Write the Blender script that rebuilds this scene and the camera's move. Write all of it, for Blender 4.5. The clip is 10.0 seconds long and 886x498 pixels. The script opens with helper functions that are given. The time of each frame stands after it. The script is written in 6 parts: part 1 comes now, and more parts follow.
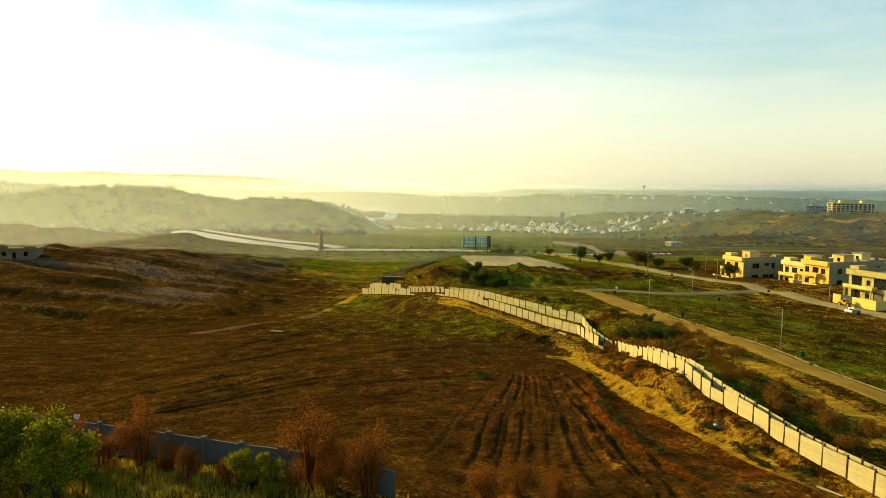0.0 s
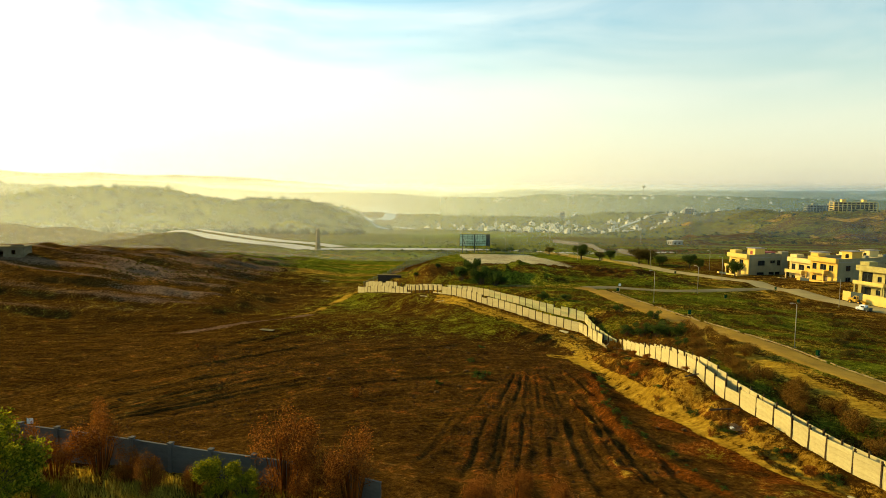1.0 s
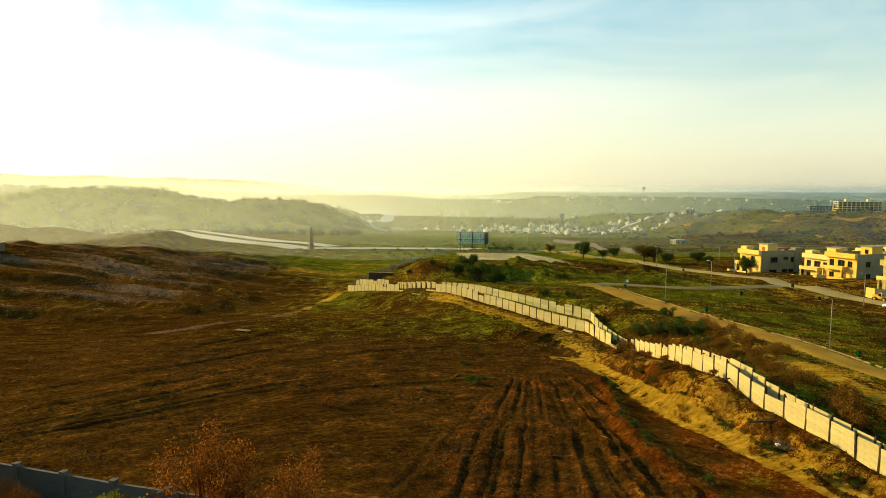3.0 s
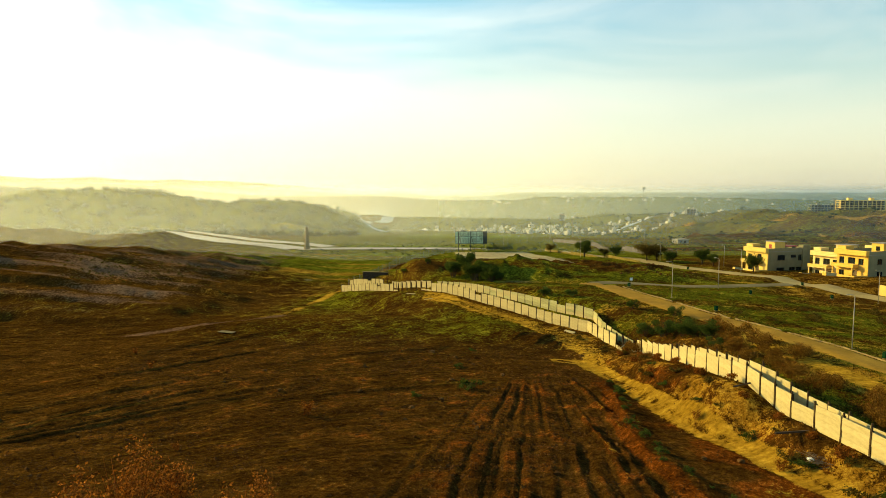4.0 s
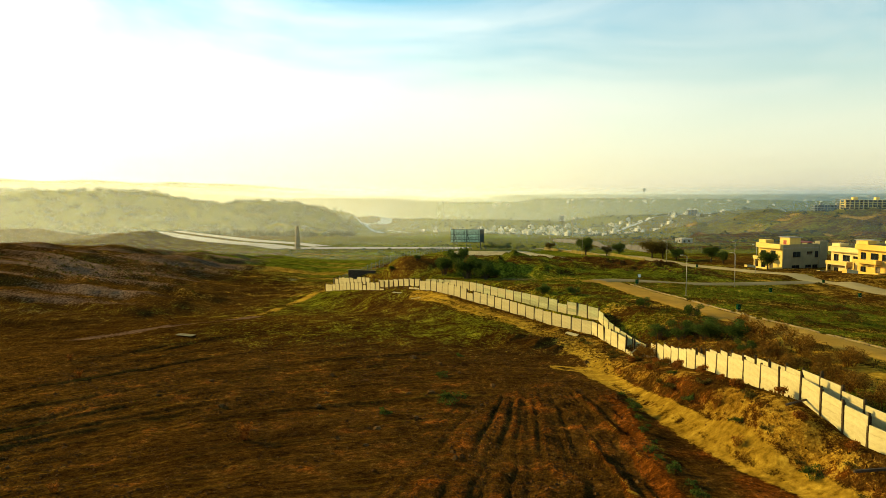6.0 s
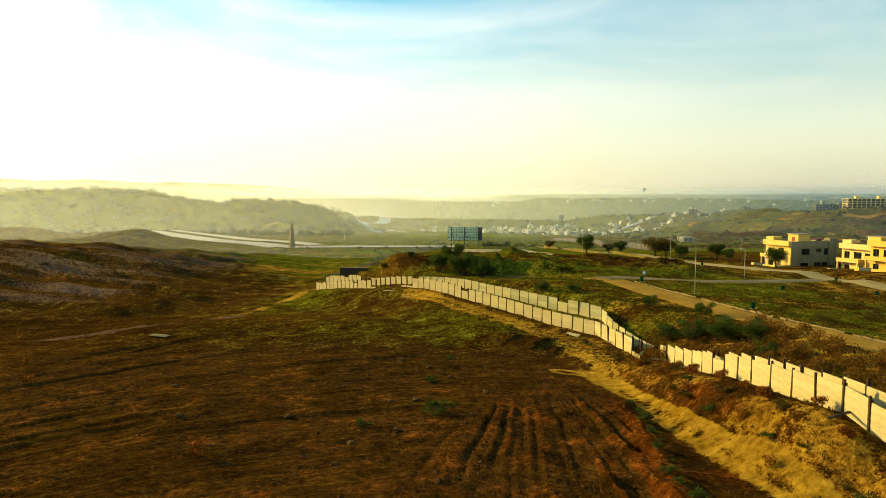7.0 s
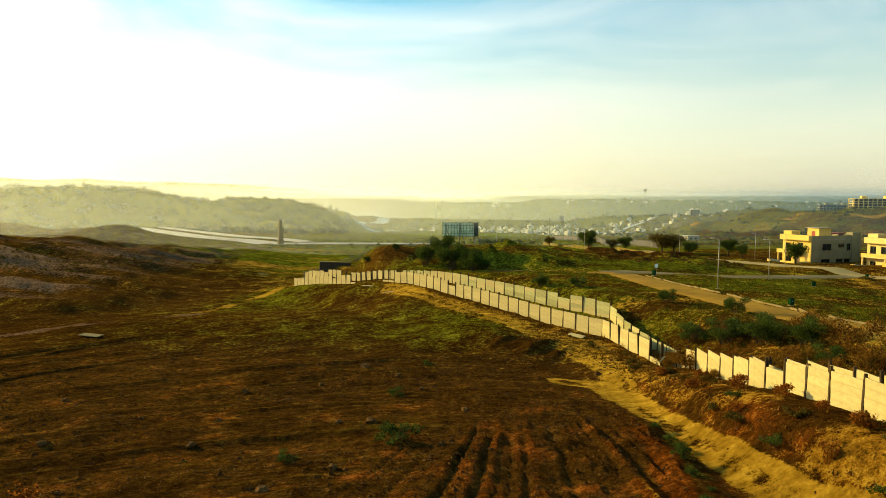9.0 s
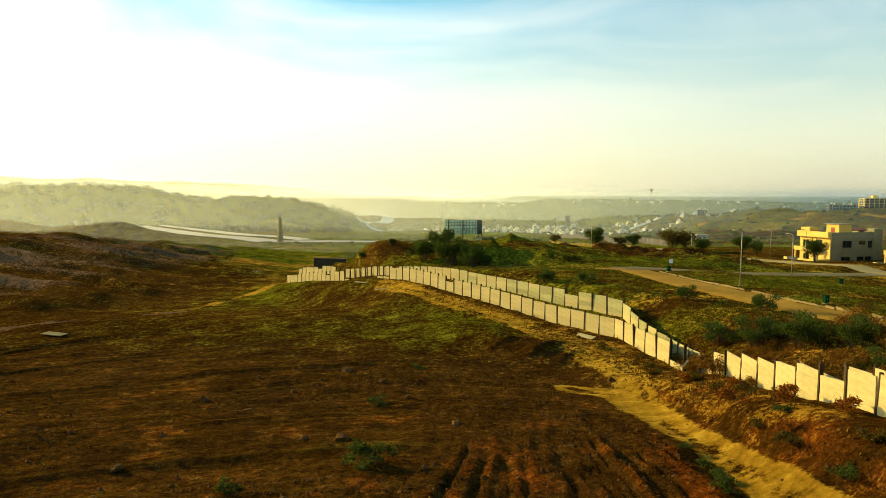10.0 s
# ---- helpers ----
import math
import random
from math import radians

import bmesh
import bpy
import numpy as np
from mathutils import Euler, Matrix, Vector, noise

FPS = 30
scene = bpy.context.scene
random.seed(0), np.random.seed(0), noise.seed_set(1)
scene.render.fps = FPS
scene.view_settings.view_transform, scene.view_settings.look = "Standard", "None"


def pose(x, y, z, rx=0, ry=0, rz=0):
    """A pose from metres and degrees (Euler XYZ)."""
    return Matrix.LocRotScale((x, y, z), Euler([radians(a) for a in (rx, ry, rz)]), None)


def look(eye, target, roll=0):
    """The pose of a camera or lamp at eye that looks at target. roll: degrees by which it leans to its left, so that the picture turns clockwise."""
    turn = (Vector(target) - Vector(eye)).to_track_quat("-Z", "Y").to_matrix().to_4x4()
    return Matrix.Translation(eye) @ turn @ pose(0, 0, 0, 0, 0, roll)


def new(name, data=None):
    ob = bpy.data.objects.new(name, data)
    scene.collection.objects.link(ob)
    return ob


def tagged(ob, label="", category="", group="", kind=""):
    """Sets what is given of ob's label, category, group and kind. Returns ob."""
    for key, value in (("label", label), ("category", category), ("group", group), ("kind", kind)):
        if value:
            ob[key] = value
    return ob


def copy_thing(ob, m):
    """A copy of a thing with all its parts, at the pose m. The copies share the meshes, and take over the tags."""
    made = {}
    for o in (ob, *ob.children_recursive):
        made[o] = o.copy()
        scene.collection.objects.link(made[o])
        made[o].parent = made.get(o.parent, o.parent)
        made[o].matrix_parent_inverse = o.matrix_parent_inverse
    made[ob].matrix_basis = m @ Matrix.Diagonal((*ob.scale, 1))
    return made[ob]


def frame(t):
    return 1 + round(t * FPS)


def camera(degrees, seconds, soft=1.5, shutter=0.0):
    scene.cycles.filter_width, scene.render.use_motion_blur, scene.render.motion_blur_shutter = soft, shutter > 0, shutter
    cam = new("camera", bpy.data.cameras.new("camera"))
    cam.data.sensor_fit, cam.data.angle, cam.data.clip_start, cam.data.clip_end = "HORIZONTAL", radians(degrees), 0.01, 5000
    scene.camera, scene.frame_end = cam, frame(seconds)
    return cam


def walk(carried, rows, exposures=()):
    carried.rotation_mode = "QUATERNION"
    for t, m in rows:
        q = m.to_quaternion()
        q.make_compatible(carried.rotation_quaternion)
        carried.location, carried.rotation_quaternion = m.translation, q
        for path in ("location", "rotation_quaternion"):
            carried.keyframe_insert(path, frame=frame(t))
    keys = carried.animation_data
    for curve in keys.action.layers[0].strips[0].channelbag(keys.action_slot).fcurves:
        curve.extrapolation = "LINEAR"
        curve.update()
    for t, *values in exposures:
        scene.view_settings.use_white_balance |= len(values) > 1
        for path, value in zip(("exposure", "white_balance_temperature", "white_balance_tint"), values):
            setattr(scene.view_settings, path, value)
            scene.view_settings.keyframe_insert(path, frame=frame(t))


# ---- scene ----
cam = camera(69.0, 10.0, soft=0.45)
PATH = [
    (0, (1.494, 0.827, 32.452), (1.496, 2.818, 32.259), 0.5),
    (0.5, (1.739, 3.058, 31.718), (1.742, 5.049, 31.526), 0.5),
    (1, (2.033, 5.398, 30.965), (2.036, 7.389, 30.775), 0.4),
    (1.5, (2.331, 7.724, 30.254), (2.335, 9.716, 30.067), 0.4),
    (2, (2.665, 10.213, 29.554), (2.668, 12.204, 29.369), 0.5),
    (2.5, (2.945, 12.708, 28.89), (2.949, 14.7, 28.707), 0.4),
    (4, (4.211, 20.811, 26.971), (4.215, 22.804, 26.794), 0.1),
    (4.5, (4.655, 23.538, 26.317), (4.66, 25.531, 26.144), 0.0),
    (5, (5.114, 26.296, 25.73), (5.118, 28.289, 25.558), 0.0),
    (5.5, (5.675, 29.143, 25.131), (5.679, 31.136, 24.961), -0.0),
    (7, (7.238, 37.987, 23.251), (7.243, 39.98, 23.082), 0.0),
    (7.5, (7.813, 41.016, 22.57), (7.817, 43.009, 22.402), -0.0),
    (8, (8.361, 44.099, 21.844), (8.366, 46.092, 21.677), -0.0),
    (8.5, (8.899, 47.196, 21.175), (8.904, 49.189, 21.008), 0.1),
    (9, (9.431, 50.314, 20.47), (9.436, 52.308, 20.305), 0.2),
    (9.5, (9.951, 53.461, 19.823), (9.956, 55.454, 19.657), 0.2),
    (10, (10.419, 56.674, 19.065), (10.408, 58.667, 18.901), 0.3),
]
walk(cam, [(t, look(eye, target, roll)) for t, eye, target, roll in PATH], exposures=[(0, 0.58, 7500, -4), (10, 0.58, 7500, -4)])

# ---------------------------------------------------------------- light
SUN_AZ, SUN_EL = 60.0, 18.0      # degrees left of the flight line, above the horizon
sa, se = radians(SUN_AZ), radians(SUN_EL)
SUN_DIR = Vector((-math.sin(sa) * math.cos(se), math.cos(sa) * math.cos(se), math.sin(se)))
world = bpy.data.worlds.new("sky")
scene.world = world
world.use_nodes = True
wn, wl = world.node_tree.nodes, world.node_tree.links
bg = wn["Background"]
sky = wn.new("ShaderNodeTexSky")
sky.sky_type, sky.sun_disc = "NISHITA", False
sky.sun_elevation, sky.sun_rotation = se, -sa
sky.altitude, sky.air_density, sky.dust_density, sky.ozone_density = 500, 1.0, 1.8, 4.0
# thin high cloud, drawn out into streaks, lit white by the sky itself
wc = wn.new("ShaderNodeTexCoord")
wm = wn.new("ShaderNodeMapping")
wm.inputs["Rotation"].default_value = (0, radians(14), radians(20))
wm.inputs["Scale"].default_value = (1.0, 1.6, 4.0)
wl.new(wc.outputs["Generated"], wm.inputs["Vector"])
wno = wn.new("ShaderNodeTexNoise")
wno.inputs["Scale"].default_value, wno.inputs["Detail"].default_value = 1.6, 7
wno.inputs["Roughness"].default_value, wno.inputs["Distortion"].default_value = 0.55, 0.6
wl.new(wm.outputs[0], wno.inputs["Vector"])
wr = wn.new("ShaderNodeMapRange")
wr.inputs["From Min"].default_value, wr.inputs["From Max"].default_value = 0.40, 0.66
wr.inputs["To Min"].default_value, wr.inputs["To Max"].default_value = 0.0, 0.85
wl.new(wno.outputs[0], wr.inputs["Value"])
wmix = wn.new("ShaderNodeMixRGB")
wveil = wn.new("ShaderNodeHueSaturation")
wveil.inputs["Hue"].default_value, wveil.inputs["Saturation"].default_value, wveil.inputs["Value"].default_value = 0.5, 0.42, 1.5
wl.new(sky.outputs[0], wveil.inputs["Color"])
wl.new(wveil.outputs[0], wmix.inputs[2])
wl.new(wr.outputs[0], wmix.inputs[0])
wblue = wn.new("ShaderNodeHueSaturation")
wblue.inputs["Hue"].default_value, wblue.inputs["Saturation"].default_value, wblue.inputs["Value"].default_value = 0.477, 1.3, 1.15
wl.new(sky.outputs[0], wblue.inputs["Color"])
wl.new(wblue.outputs[0], wmix.inputs[1])
# the dusty air low over the land is paler and brighter
wsep = wn.new("ShaderNodeSeparateXYZ")
wl.new(wc.outputs["Generated"], wsep.inputs[0])
wlow = wn.new("ShaderNodeMapRange")
wlow.interpolation_type = "SMOOTHSTEP"
wlow.inputs["From Min"].default_value, wlow.inputs["From Max"].default_value = 0.0, 0.36
wlow.inputs["To Min"].default_value, wlow.inputs["To Max"].default_value = 0.85, 0.0
wl.new(wsep.outputs[2], wlow.inputs["Value"])
wdust = wn.new("ShaderNodeHueSaturation")
wdust.inputs["Hue"].default_value, wdust.inputs["Saturation"].default_value, wdust.inputs["Value"].default_value = 0.49, 0.35, 1.72
wl.new(sky.outputs[0], wdust.inputs["Color"])
wair = wn.new("ShaderNodeMixRGB")
wl.new(wlow.outputs[0], wair.inputs[0])
wl.new(wmix.outputs[0], wair.inputs[1])
wwarm = wn.new("ShaderNodeMixRGB")
wwarm.blend_type = "MULTIPLY"
wwarm.inputs[0].default_value, wwarm.inputs[2].default_value = 1.0, (1.0, 0.93, 0.8, 1)
wl.new(wdust.outputs[0], wwarm.inputs[1])
wcream = wn.new("ShaderNodeMixRGB")
wcream.inputs[0].default_value, wcream.inputs[2].default_value = 0.75, (5.25, 4.55, 3.6, 1)
wl.new(wwarm.outputs[0], wcream.inputs[1])
wl.new(wcream.outputs[0], wair.inputs[2])
wl.new(wair.outputs[0], bg.inputs[0])
bg.inputs[1].default_value = 0.138
sun = new("sun", bpy.data.lights.new("sun", "SUN"))
sun.data.energy, sun.data.angle, sun.data.color = 5.0, radians(0.6), (1.0, 0.74, 0.32)
sun.matrix_world = look(SUN_DIR * 100, (0, 0, 0))


# ---------------------------------------------------------------- numbers
def ss(a, b, v):
    """Smooth step from 0 at a to 1 at b."""
    u = np.clip((np.asarray(v, float) - a) / (b - a), 0, 1)
    return u * u * (3 - 2 * u)


def lattice(ix, iy, seed):
    h = (ix.astype(np.int64) * 374761393 + iy.astype(np.int64) * 668265263 + seed * 1442695041) & 0xFFFFFFFF
    h = ((h ^ (h >> 13)) * 1274126177) & 0xFFFFFFFF
    return ((h ^ (h >> 16)) & 0xFFFFFF) / float(0xFFFFFF)


def vnoise(x, y, seed=0):
    x, y = np.asarray(x, float), np.asarray(y, float)
    fx, fy = np.floor(x), np.floor(y)
    u, v = x - fx, y - fy
    u, v = u * u * (3 - 2 * u), v * v * (3 - 2 * v)
    a, b = lattice(fx, fy, seed), lattice(fx + 1, fy, seed)
    c, d = lattice(fx, fy + 1, seed), lattice(fx + 1, fy + 1, seed)
    return (a + (b - a) * u) * (1 - v) + (c + (d - c) * u) * v - 0.5


def fbm(x, y, size, octaves=4, seed=0):
    x, y = np.asarray(x, float), np.asarray(y, float)
    out, amp, s = 0.0, 1.0, size
    for k in range(octaves):
        out = out + amp * vnoise(x / s + 17.3 * k, y / s - 9.1 * k, seed + k)
        amp, s = amp * 0.5, s * 0.5
    return out


def gauss(x, y, cx, cy, rx, ry, turn=0.0):
    c, s = math.cos(turn), math.sin(turn)
    dx, dy = x - cx, y - cy
    return np.exp(-((dx * c + dy * s) / rx) ** 2 - ((-dx * s + dy * c) / ry) ** 2)


def to_line(x, y, pts):
    """Distance of each place from a bent line."""
    best = np.full(np.shape(x), 1e9)
    for (ax, ay), (bx, by) in zip(pts, pts[1:]):
        ux, uy = bx - ax, by - ay
        k = np.clip(((x - ax) * ux + (y - ay) * uy) / (ux * ux + uy * uy), 0, 1)
        best = np.minimum(best, np.hypot(x - ax - k * ux, y - ay - k * uy))
    return best


def along(x, y, pts):
    """Signed distance from a bent line and the way along it."""
    best, side, way, run = np.full(np.shape(x), 1e9), np.zeros(np.shape(x)), np.zeros(np.shape(x)), 0.0
    for (ax, ay), (bx, by) in zip(pts, pts[1:]):
        ux, uy = bx - ax, by - ay
        n = math.hypot(ux, uy)
        k = np.clip(((x - ax) * ux + (y - ay) * uy) / (n * n), 0, 1)
        dist = np.hypot(x - ax - k * ux, y - ay - k * uy)
        nearer = dist < best
        best = np.where(nearer, dist, best)
        side = np.where(nearer, np.sign((x - ax) * uy - (y - ay) * ux) * dist, side)
        way = np.where(nearer, run + k * n, way)
        run += n
    return side, way


# ---------------------------------------------------------------- plan
NEAR_A = [(43, 20), (36.8, 38), (33.9, 47), (31.9, 53.6), (31.1, 57), (29.7, 66.5), (29.0, 72), (28.4, 81), (28.3, 89), (28.5, 95.5), (28.7, 100)]
NEAR_B = [(27.5, 102.2), (25.6, 114), (4.3, 147), (-21.5, 185)]
FAR_FENCE = [(44.2, 20), (38.0, 38), (35.1, 47), (33.1, 53.6), (32.3, 57), (30.9, 66.5), (30.2, 72), (29.6, 81), (29.5, 89), (29.7, 95.5), (29.6, 102), (28.8, 107), (27.4, 118), (5.6, 151), (-8.5, 171), (-19.6, 187)]
FENCE_Y = (20, 38, 47, 53.6, 57, 66.5, 72, 81, 89, 95.5, 102, 114, 130, 147, 164, 173, 185, 190, 205, 222, 243, 262, 281, 340)
FENCE_X = (43, 36.8, 33.9, 31.9, 31.1, 29.7, 29, 28.4, 28.3, 28.3, 27.6, 25.4, 15.2, 4.3, -7.2, -13.4, -21.5, -20.5, -15, -10, -4, 2, 10, 34)
STRIP_Z = (9.2, 9.2, 9.3, 9.6, 10.0, 10.3, 11.2, 10.1, 8.9, 7.8, 6.7, 6.8, 7.0, 7.2, 4.9, 3.3, 1.3, 1.5, 2.6, 3.8, 3.8, 3.0, 2.5, 0.5)
ROAD = [(62, 10), (52.8, 62), (47.8, 82), (46.8, 90), (44.1, 99), (41.6, 107.6), (39.9, 115), (38.3, 123), (36.2, 133), (34.6, 141), (33.6, 147)]
CROSS = [(34.0, 147), (40.5, 150.5), (50, 148.6), (59, 150), (67, 155), (76, 161), (86, 167)]
FAR_ROAD = [(26, 332), (43, 312), (52, 293), (66, 242), (73.5, 211), (80, 187), (85, 169), (89.5, 154), (93, 144), (108, 100), (130, 40)]
TRACK = [(40, 20), (34.4, 38), (31.6, 46), (29.0, 52.8), (28.0, 55.8), (27.3, 58.5), (26.6, 62), (25.8, 65.5), (24.8, 69.3), (23.8, 75), (23.1, 80.3), (23.0, 87), (22.6, 93.5), (21.4, 98.2), (18.8, 100.2)]
TRACK_UP = [(22.4, 95), (23.2, 102), (21.5, 110), (17.5, 120), (8, 136), (1.5, 145)]
TRACK_EAST = [(47, 20), (45, 50), (43.8, 62), (41.7, 83), (40.0, 95), (41.5, 103)]
WEST_PATH = [(-45, 128), (-33, 139), (-29, 152), (-27, 160), (-25, 172), (-20, 190), (-8, 200), (10, 215)]
BOULEVARD = [(-190, 470), (-115, 382), (-87, 360), (-66, 337)]
MAIN_ROAD = [(-66, 337), (-30, 340), (20, 338), (70, 322), (120, 330)]


def fence_x(y):
    return np.interp(y, FENCE_Y, FENCE_X)


def scar_x(y):
    """The foot of the cut bank between the rutted ground and the track."""
    return np.interp(y, (40, 50, 57, 63, 68, 74, 80, 87, 95), (23.6, 21.2, 19.2, 18.1, 18.3, 19.1, 20.2, 20.9, 19.6))


def ruts(x, y):
    """Wheel ruts that run from the fork of the track and spread out."""
    a = x - 16.5 + 0.9 * fbm(x, y, 12, 3, 31)
    a = a / np.interp(y, (40, 50, 60, 75, 88, 95, 100), (1.3, 1.18, 1.0, 0.76, 0.47, 0.32, 0.24))
    area = ss(-20, -9, a + 3 * fbm(x, y, 7, 3, 57)) * (1 - ss(0, 0.8, x - scar_x(y))) * ss(40, 52, y) * (1 - ss(84, 95, y + 2.5 * fbm(x, y, 5, 2, 39)))
    broken = 0.75 + 0.6 * ss(-0.25, 0.3, fbm(x, y, 6, 3, 35))
    wide = vnoise(a / 1.25, y / 34, 33)
    thin = vnoise(a / 0.52 + 5, y / 20, 34)
    fine = vnoise(a / 0.27 + 3, y / 12, 36)
    lines = broken * (0.5 * wide + 0.95 * thin + 0.5 * fine) + 0.25 * fbm(x, y, 2.4, 3, 38)
    tread = np.sin(y * 9.0) * (lines < -0.16)
    return np.clip(area, 0, 1), area * (0.8 + 0.5 * ss(-4, 0, a)) * (0.40 * np.clip(lines, -0.5, 0.45) + 0.03 * tread + 0.2 * fbm(x, y, 1.3, 3, 37))


def sweep(x, y):
    """Across the curved passes of the grader."""
    c = np.clip(x, -45, 16)
    return y - 0.25 * c + 0.018 * c * c + 2.5 * fbm(x, y, 30, 2, 24)


def land(x, y):
    x, y = np.asarray(x, float), np.asarray(y, float)
    wob = 5 * fbm(x, y, 40, 3, 11)
    west = np.interp(y, (-300, 0, 30, 48, 58, 70, 88, 100, 134, 157, 185, 240, 334, 420, 700, 1000, 1300, 1700, 2200, 3000, 4900),
                     (15, 13, 12.2, 11.5, 9.4, 8.0, 7.0, 6.0, 4.7, 2.4, 0.6, -0.4, -1.5, -4.5, -19, -32, -36, -18, -3, 4, 12))
    east = np.interp(y, (-300, 60, 82, 140, 150, 182, 205, 235, 262, 300, 420, 700, 1000, 1300, 1700, 2200, 3000, 4900),
                     (11, 10, 9.8, 9.6, 8.6, 6.2, 5.4, 4.8, 3.2, 2.0, -4.5, -19, -32, -36, -18, -3, 4, 12))
    east = east + (6.0 - east) * np.clip((x - 46) / 40, 0, 1) * (1 - ss(150, 175, y)) * (1 - ss(120, 200, x))
    west = west - 1.4 * ss(-16, 12, x) * (1 - ss(50, 66, y))
    strip = np.interp(y, FENCE_Y, STRIP_Z)
    strip = strip + (east - strip) * ss(290, 335, y)
    d = x - fence_x(y)
    z = west + 0.035 * np.clip(x, -60, 10) * ss(95, 130, y) * (1 - ss(150, 200, y))
    foot, brow = np.interp(y, (96, 112, 180, 195), (-6.0, -13.0, -13.0, -7.0)), np.interp(y, (96, 112), (-0.6, -1.5))
    z = z + (strip - z) * ss(0, 1, (d + np.interp(y, (96, 112), (1.4, 2.5)) * fbm(x, y, 8, 2, 14) - foot) / (brow - foot))
    z = z + (east - z) * ss(1.5, 9, d)
    z = z - 0.9 * np.exp(-((d - 1.7) / 1.0) ** 2) * ss(85, 105, y) * (1 - ss(180, 200, y))
    z = z + (0.35 * ss(140, 158, y) + 1.35 * ss(164, 178, y)) * ss(0.9, 1.7, d) * (1 - ss(2.2, 5, d)) * (1 - ss(187, 193, y))
    # earth lip beside the fence path, and the pit by the track
    z = z + 1.1 * gauss(x, y, 12.5, 118, 6.0, 2.6, -0.95) + 0.75 * gauss(x, y, 17.2, 110.6, 4.6, 2.6, -0.6) * (1 + 0.8 * vnoise((x - y) / 1.1, (x + y) / 8, 47))
    z = z - 0.9 * gauss(x, y, 27.6, 67.4, 1.7, 1.3) - 0.5 * gauss(x, y, 20.4, 106.4, 2.6, 2.0)
    z = z - 0.12 * np.exp(-(to_line(x, y, TRACK) / 1.4) ** 4)
    cut_bank = x - scar_x(y) + 0.5 * fbm(x, y, 3, 3, 41)
    z = z + (0.12 + 0.7 * fbm(x, y, 4, 3, 44)) * ss(-0.5, 0.6, cut_bank) * (1 - ss(0.9, 2.6, cut_bank)) * ss(44, 52, y) * (1 - ss(84, 93, y))
    side, way = along(x, y, TRACK)
    z = z + 0.5 * ss(1.4, 2.1, side + 0.6 * fbm(x, y, 3, 3, 45)) * (1 - ss(2.8, 5.0, side)) * (1 - ss(72, 84, way))
    # spoil heaps behind the fences
    inside = ss(-8.5, -2.0, x + 1.5 * fbm(x, y, 5, 3, 1)) * ss(3.5, 9.5, d + 1.5 * fbm(x, y, 6, 3, 2)) * ss(158, 175, y + 0.2 * x + 3 * fbm(x, y, 9, 2, 4)) * (1 - ss(180, 214, y + 0.2 * x)) * (1 - ss(36, 58, x + 0.35 * (y - 200)))
    z = z + inside * (3.7 - 1.8 * ss(12, 45, x) + 0.7 * fbm(x, y, 14, 4, 3) + 1.2 * np.abs(vnoise(x / 3, y / 3, 9)))
    heaps = np.exp(-(to_line(x, y, [(24, 186), (36, 180), (48, 174), (60, 167)]) / 4.2) ** 2)
    z = z + heaps * (0.3 + 3.4 * np.abs(vnoise(x / 3.0, y / 3.0, 19)))
    back = np.exp(-(to_line(x, y, [(2, 203), (16, 206), (30, 205), (54, 199), (66, 180)]) / 3.4) ** 2)
    z = z + back * (0.4 + 2.2 * np.abs(vnoise(x / 3.6, y / 2.8, 29)))
    z = z + (1.5 + 3.0 * np.abs(vnoise(x / 2.2, y / 2.2, 30))) * (gauss(x, y, 19, 161, 6, 3) + 0.7 * gauss(x, y, 27, 158, 4, 2.5) + 0.7 * gauss(x, y, 24, 172, 6, 3) + 0.6 * gauss(x, y, 38, 192, 9, 3))
    # bank and hill on the west side
    rise = np.interp(x, (-900, -300, -125, -100, -75, -50, -34), (15, 9.5, 8.2, 7.4, 5.2, 2.2, 0))
    up = ss(108, 226, y + 0.6 * wob)
    z = z + rise * up * (1 - 0.8 * ss(232, 330, y))
    z = z + 3.0 * gauss(x, y, -140, 208, 40, 44)
    steps = ss(-30, -60, x) * ss(130, 150, y) * (1 - ss(260, 300, y))
    z = z + ss(-40, -70, x) * ss(200, 230, y) * (1 - ss(260, 300, y)) * 1.8 * fbm(x, y, 12, 4, 17)
    h = (y + wob * 2.2 + 0.22 * x) / 13.0
    fall = h - np.floor(h)
    z = z + steps * (1.7 * (ss(0.72, 0.98, fall) - fall) + 1.1 * fbm(x, y, 16, 4, 15))
    bench = ss(-38, -54, x + 4 * fbm(x, y, 10, 3, 48)) * ss(140, 158, y + 0.1 * x + 8 + 3 * fbm(x, y, 12, 3, 49)) * (1 - ss(176, 196, y))
    z = z + bench * (1.9 + 0.8 * fbm(x, y, 7, 4, 50))
    z = z - 1.3 * ss(-38, -56, x) * gauss(x, y, -80, 132, 60, 9, 0.12)
    z = z + (5.6 + 5 * fbm(x, y, 60, 3, 18) + 3.2 * fbm(x, y, 17, 3, 58)) * np.exp(-(to_line(x, y, [(-330, 430), (-230, 408), (-178, 374), (-138, 344)]) / 24.0) ** 2)
    # far ridges
    z = z + (60 + 14 * fbm(x, y, 220, 5, 55)) * ss(-450, -1500, x + 110 * fbm(x, y, 300, 4, 5)) * ss(900, 1600, y)
    z = z + (33 + 14 * ss(-210, -430, x) + 16 * ss(-430, -800, x) + 9 * fbm(x, y, 90, 5, 16)) * ss(-78, -150, x + 22 * fbm(x, y, 45, 4, 6)) * ss(600, 760, y + 40 * fbm(x, y, 70, 4, 46)) * (1 - 0.8 * ss(880, 1080, y))
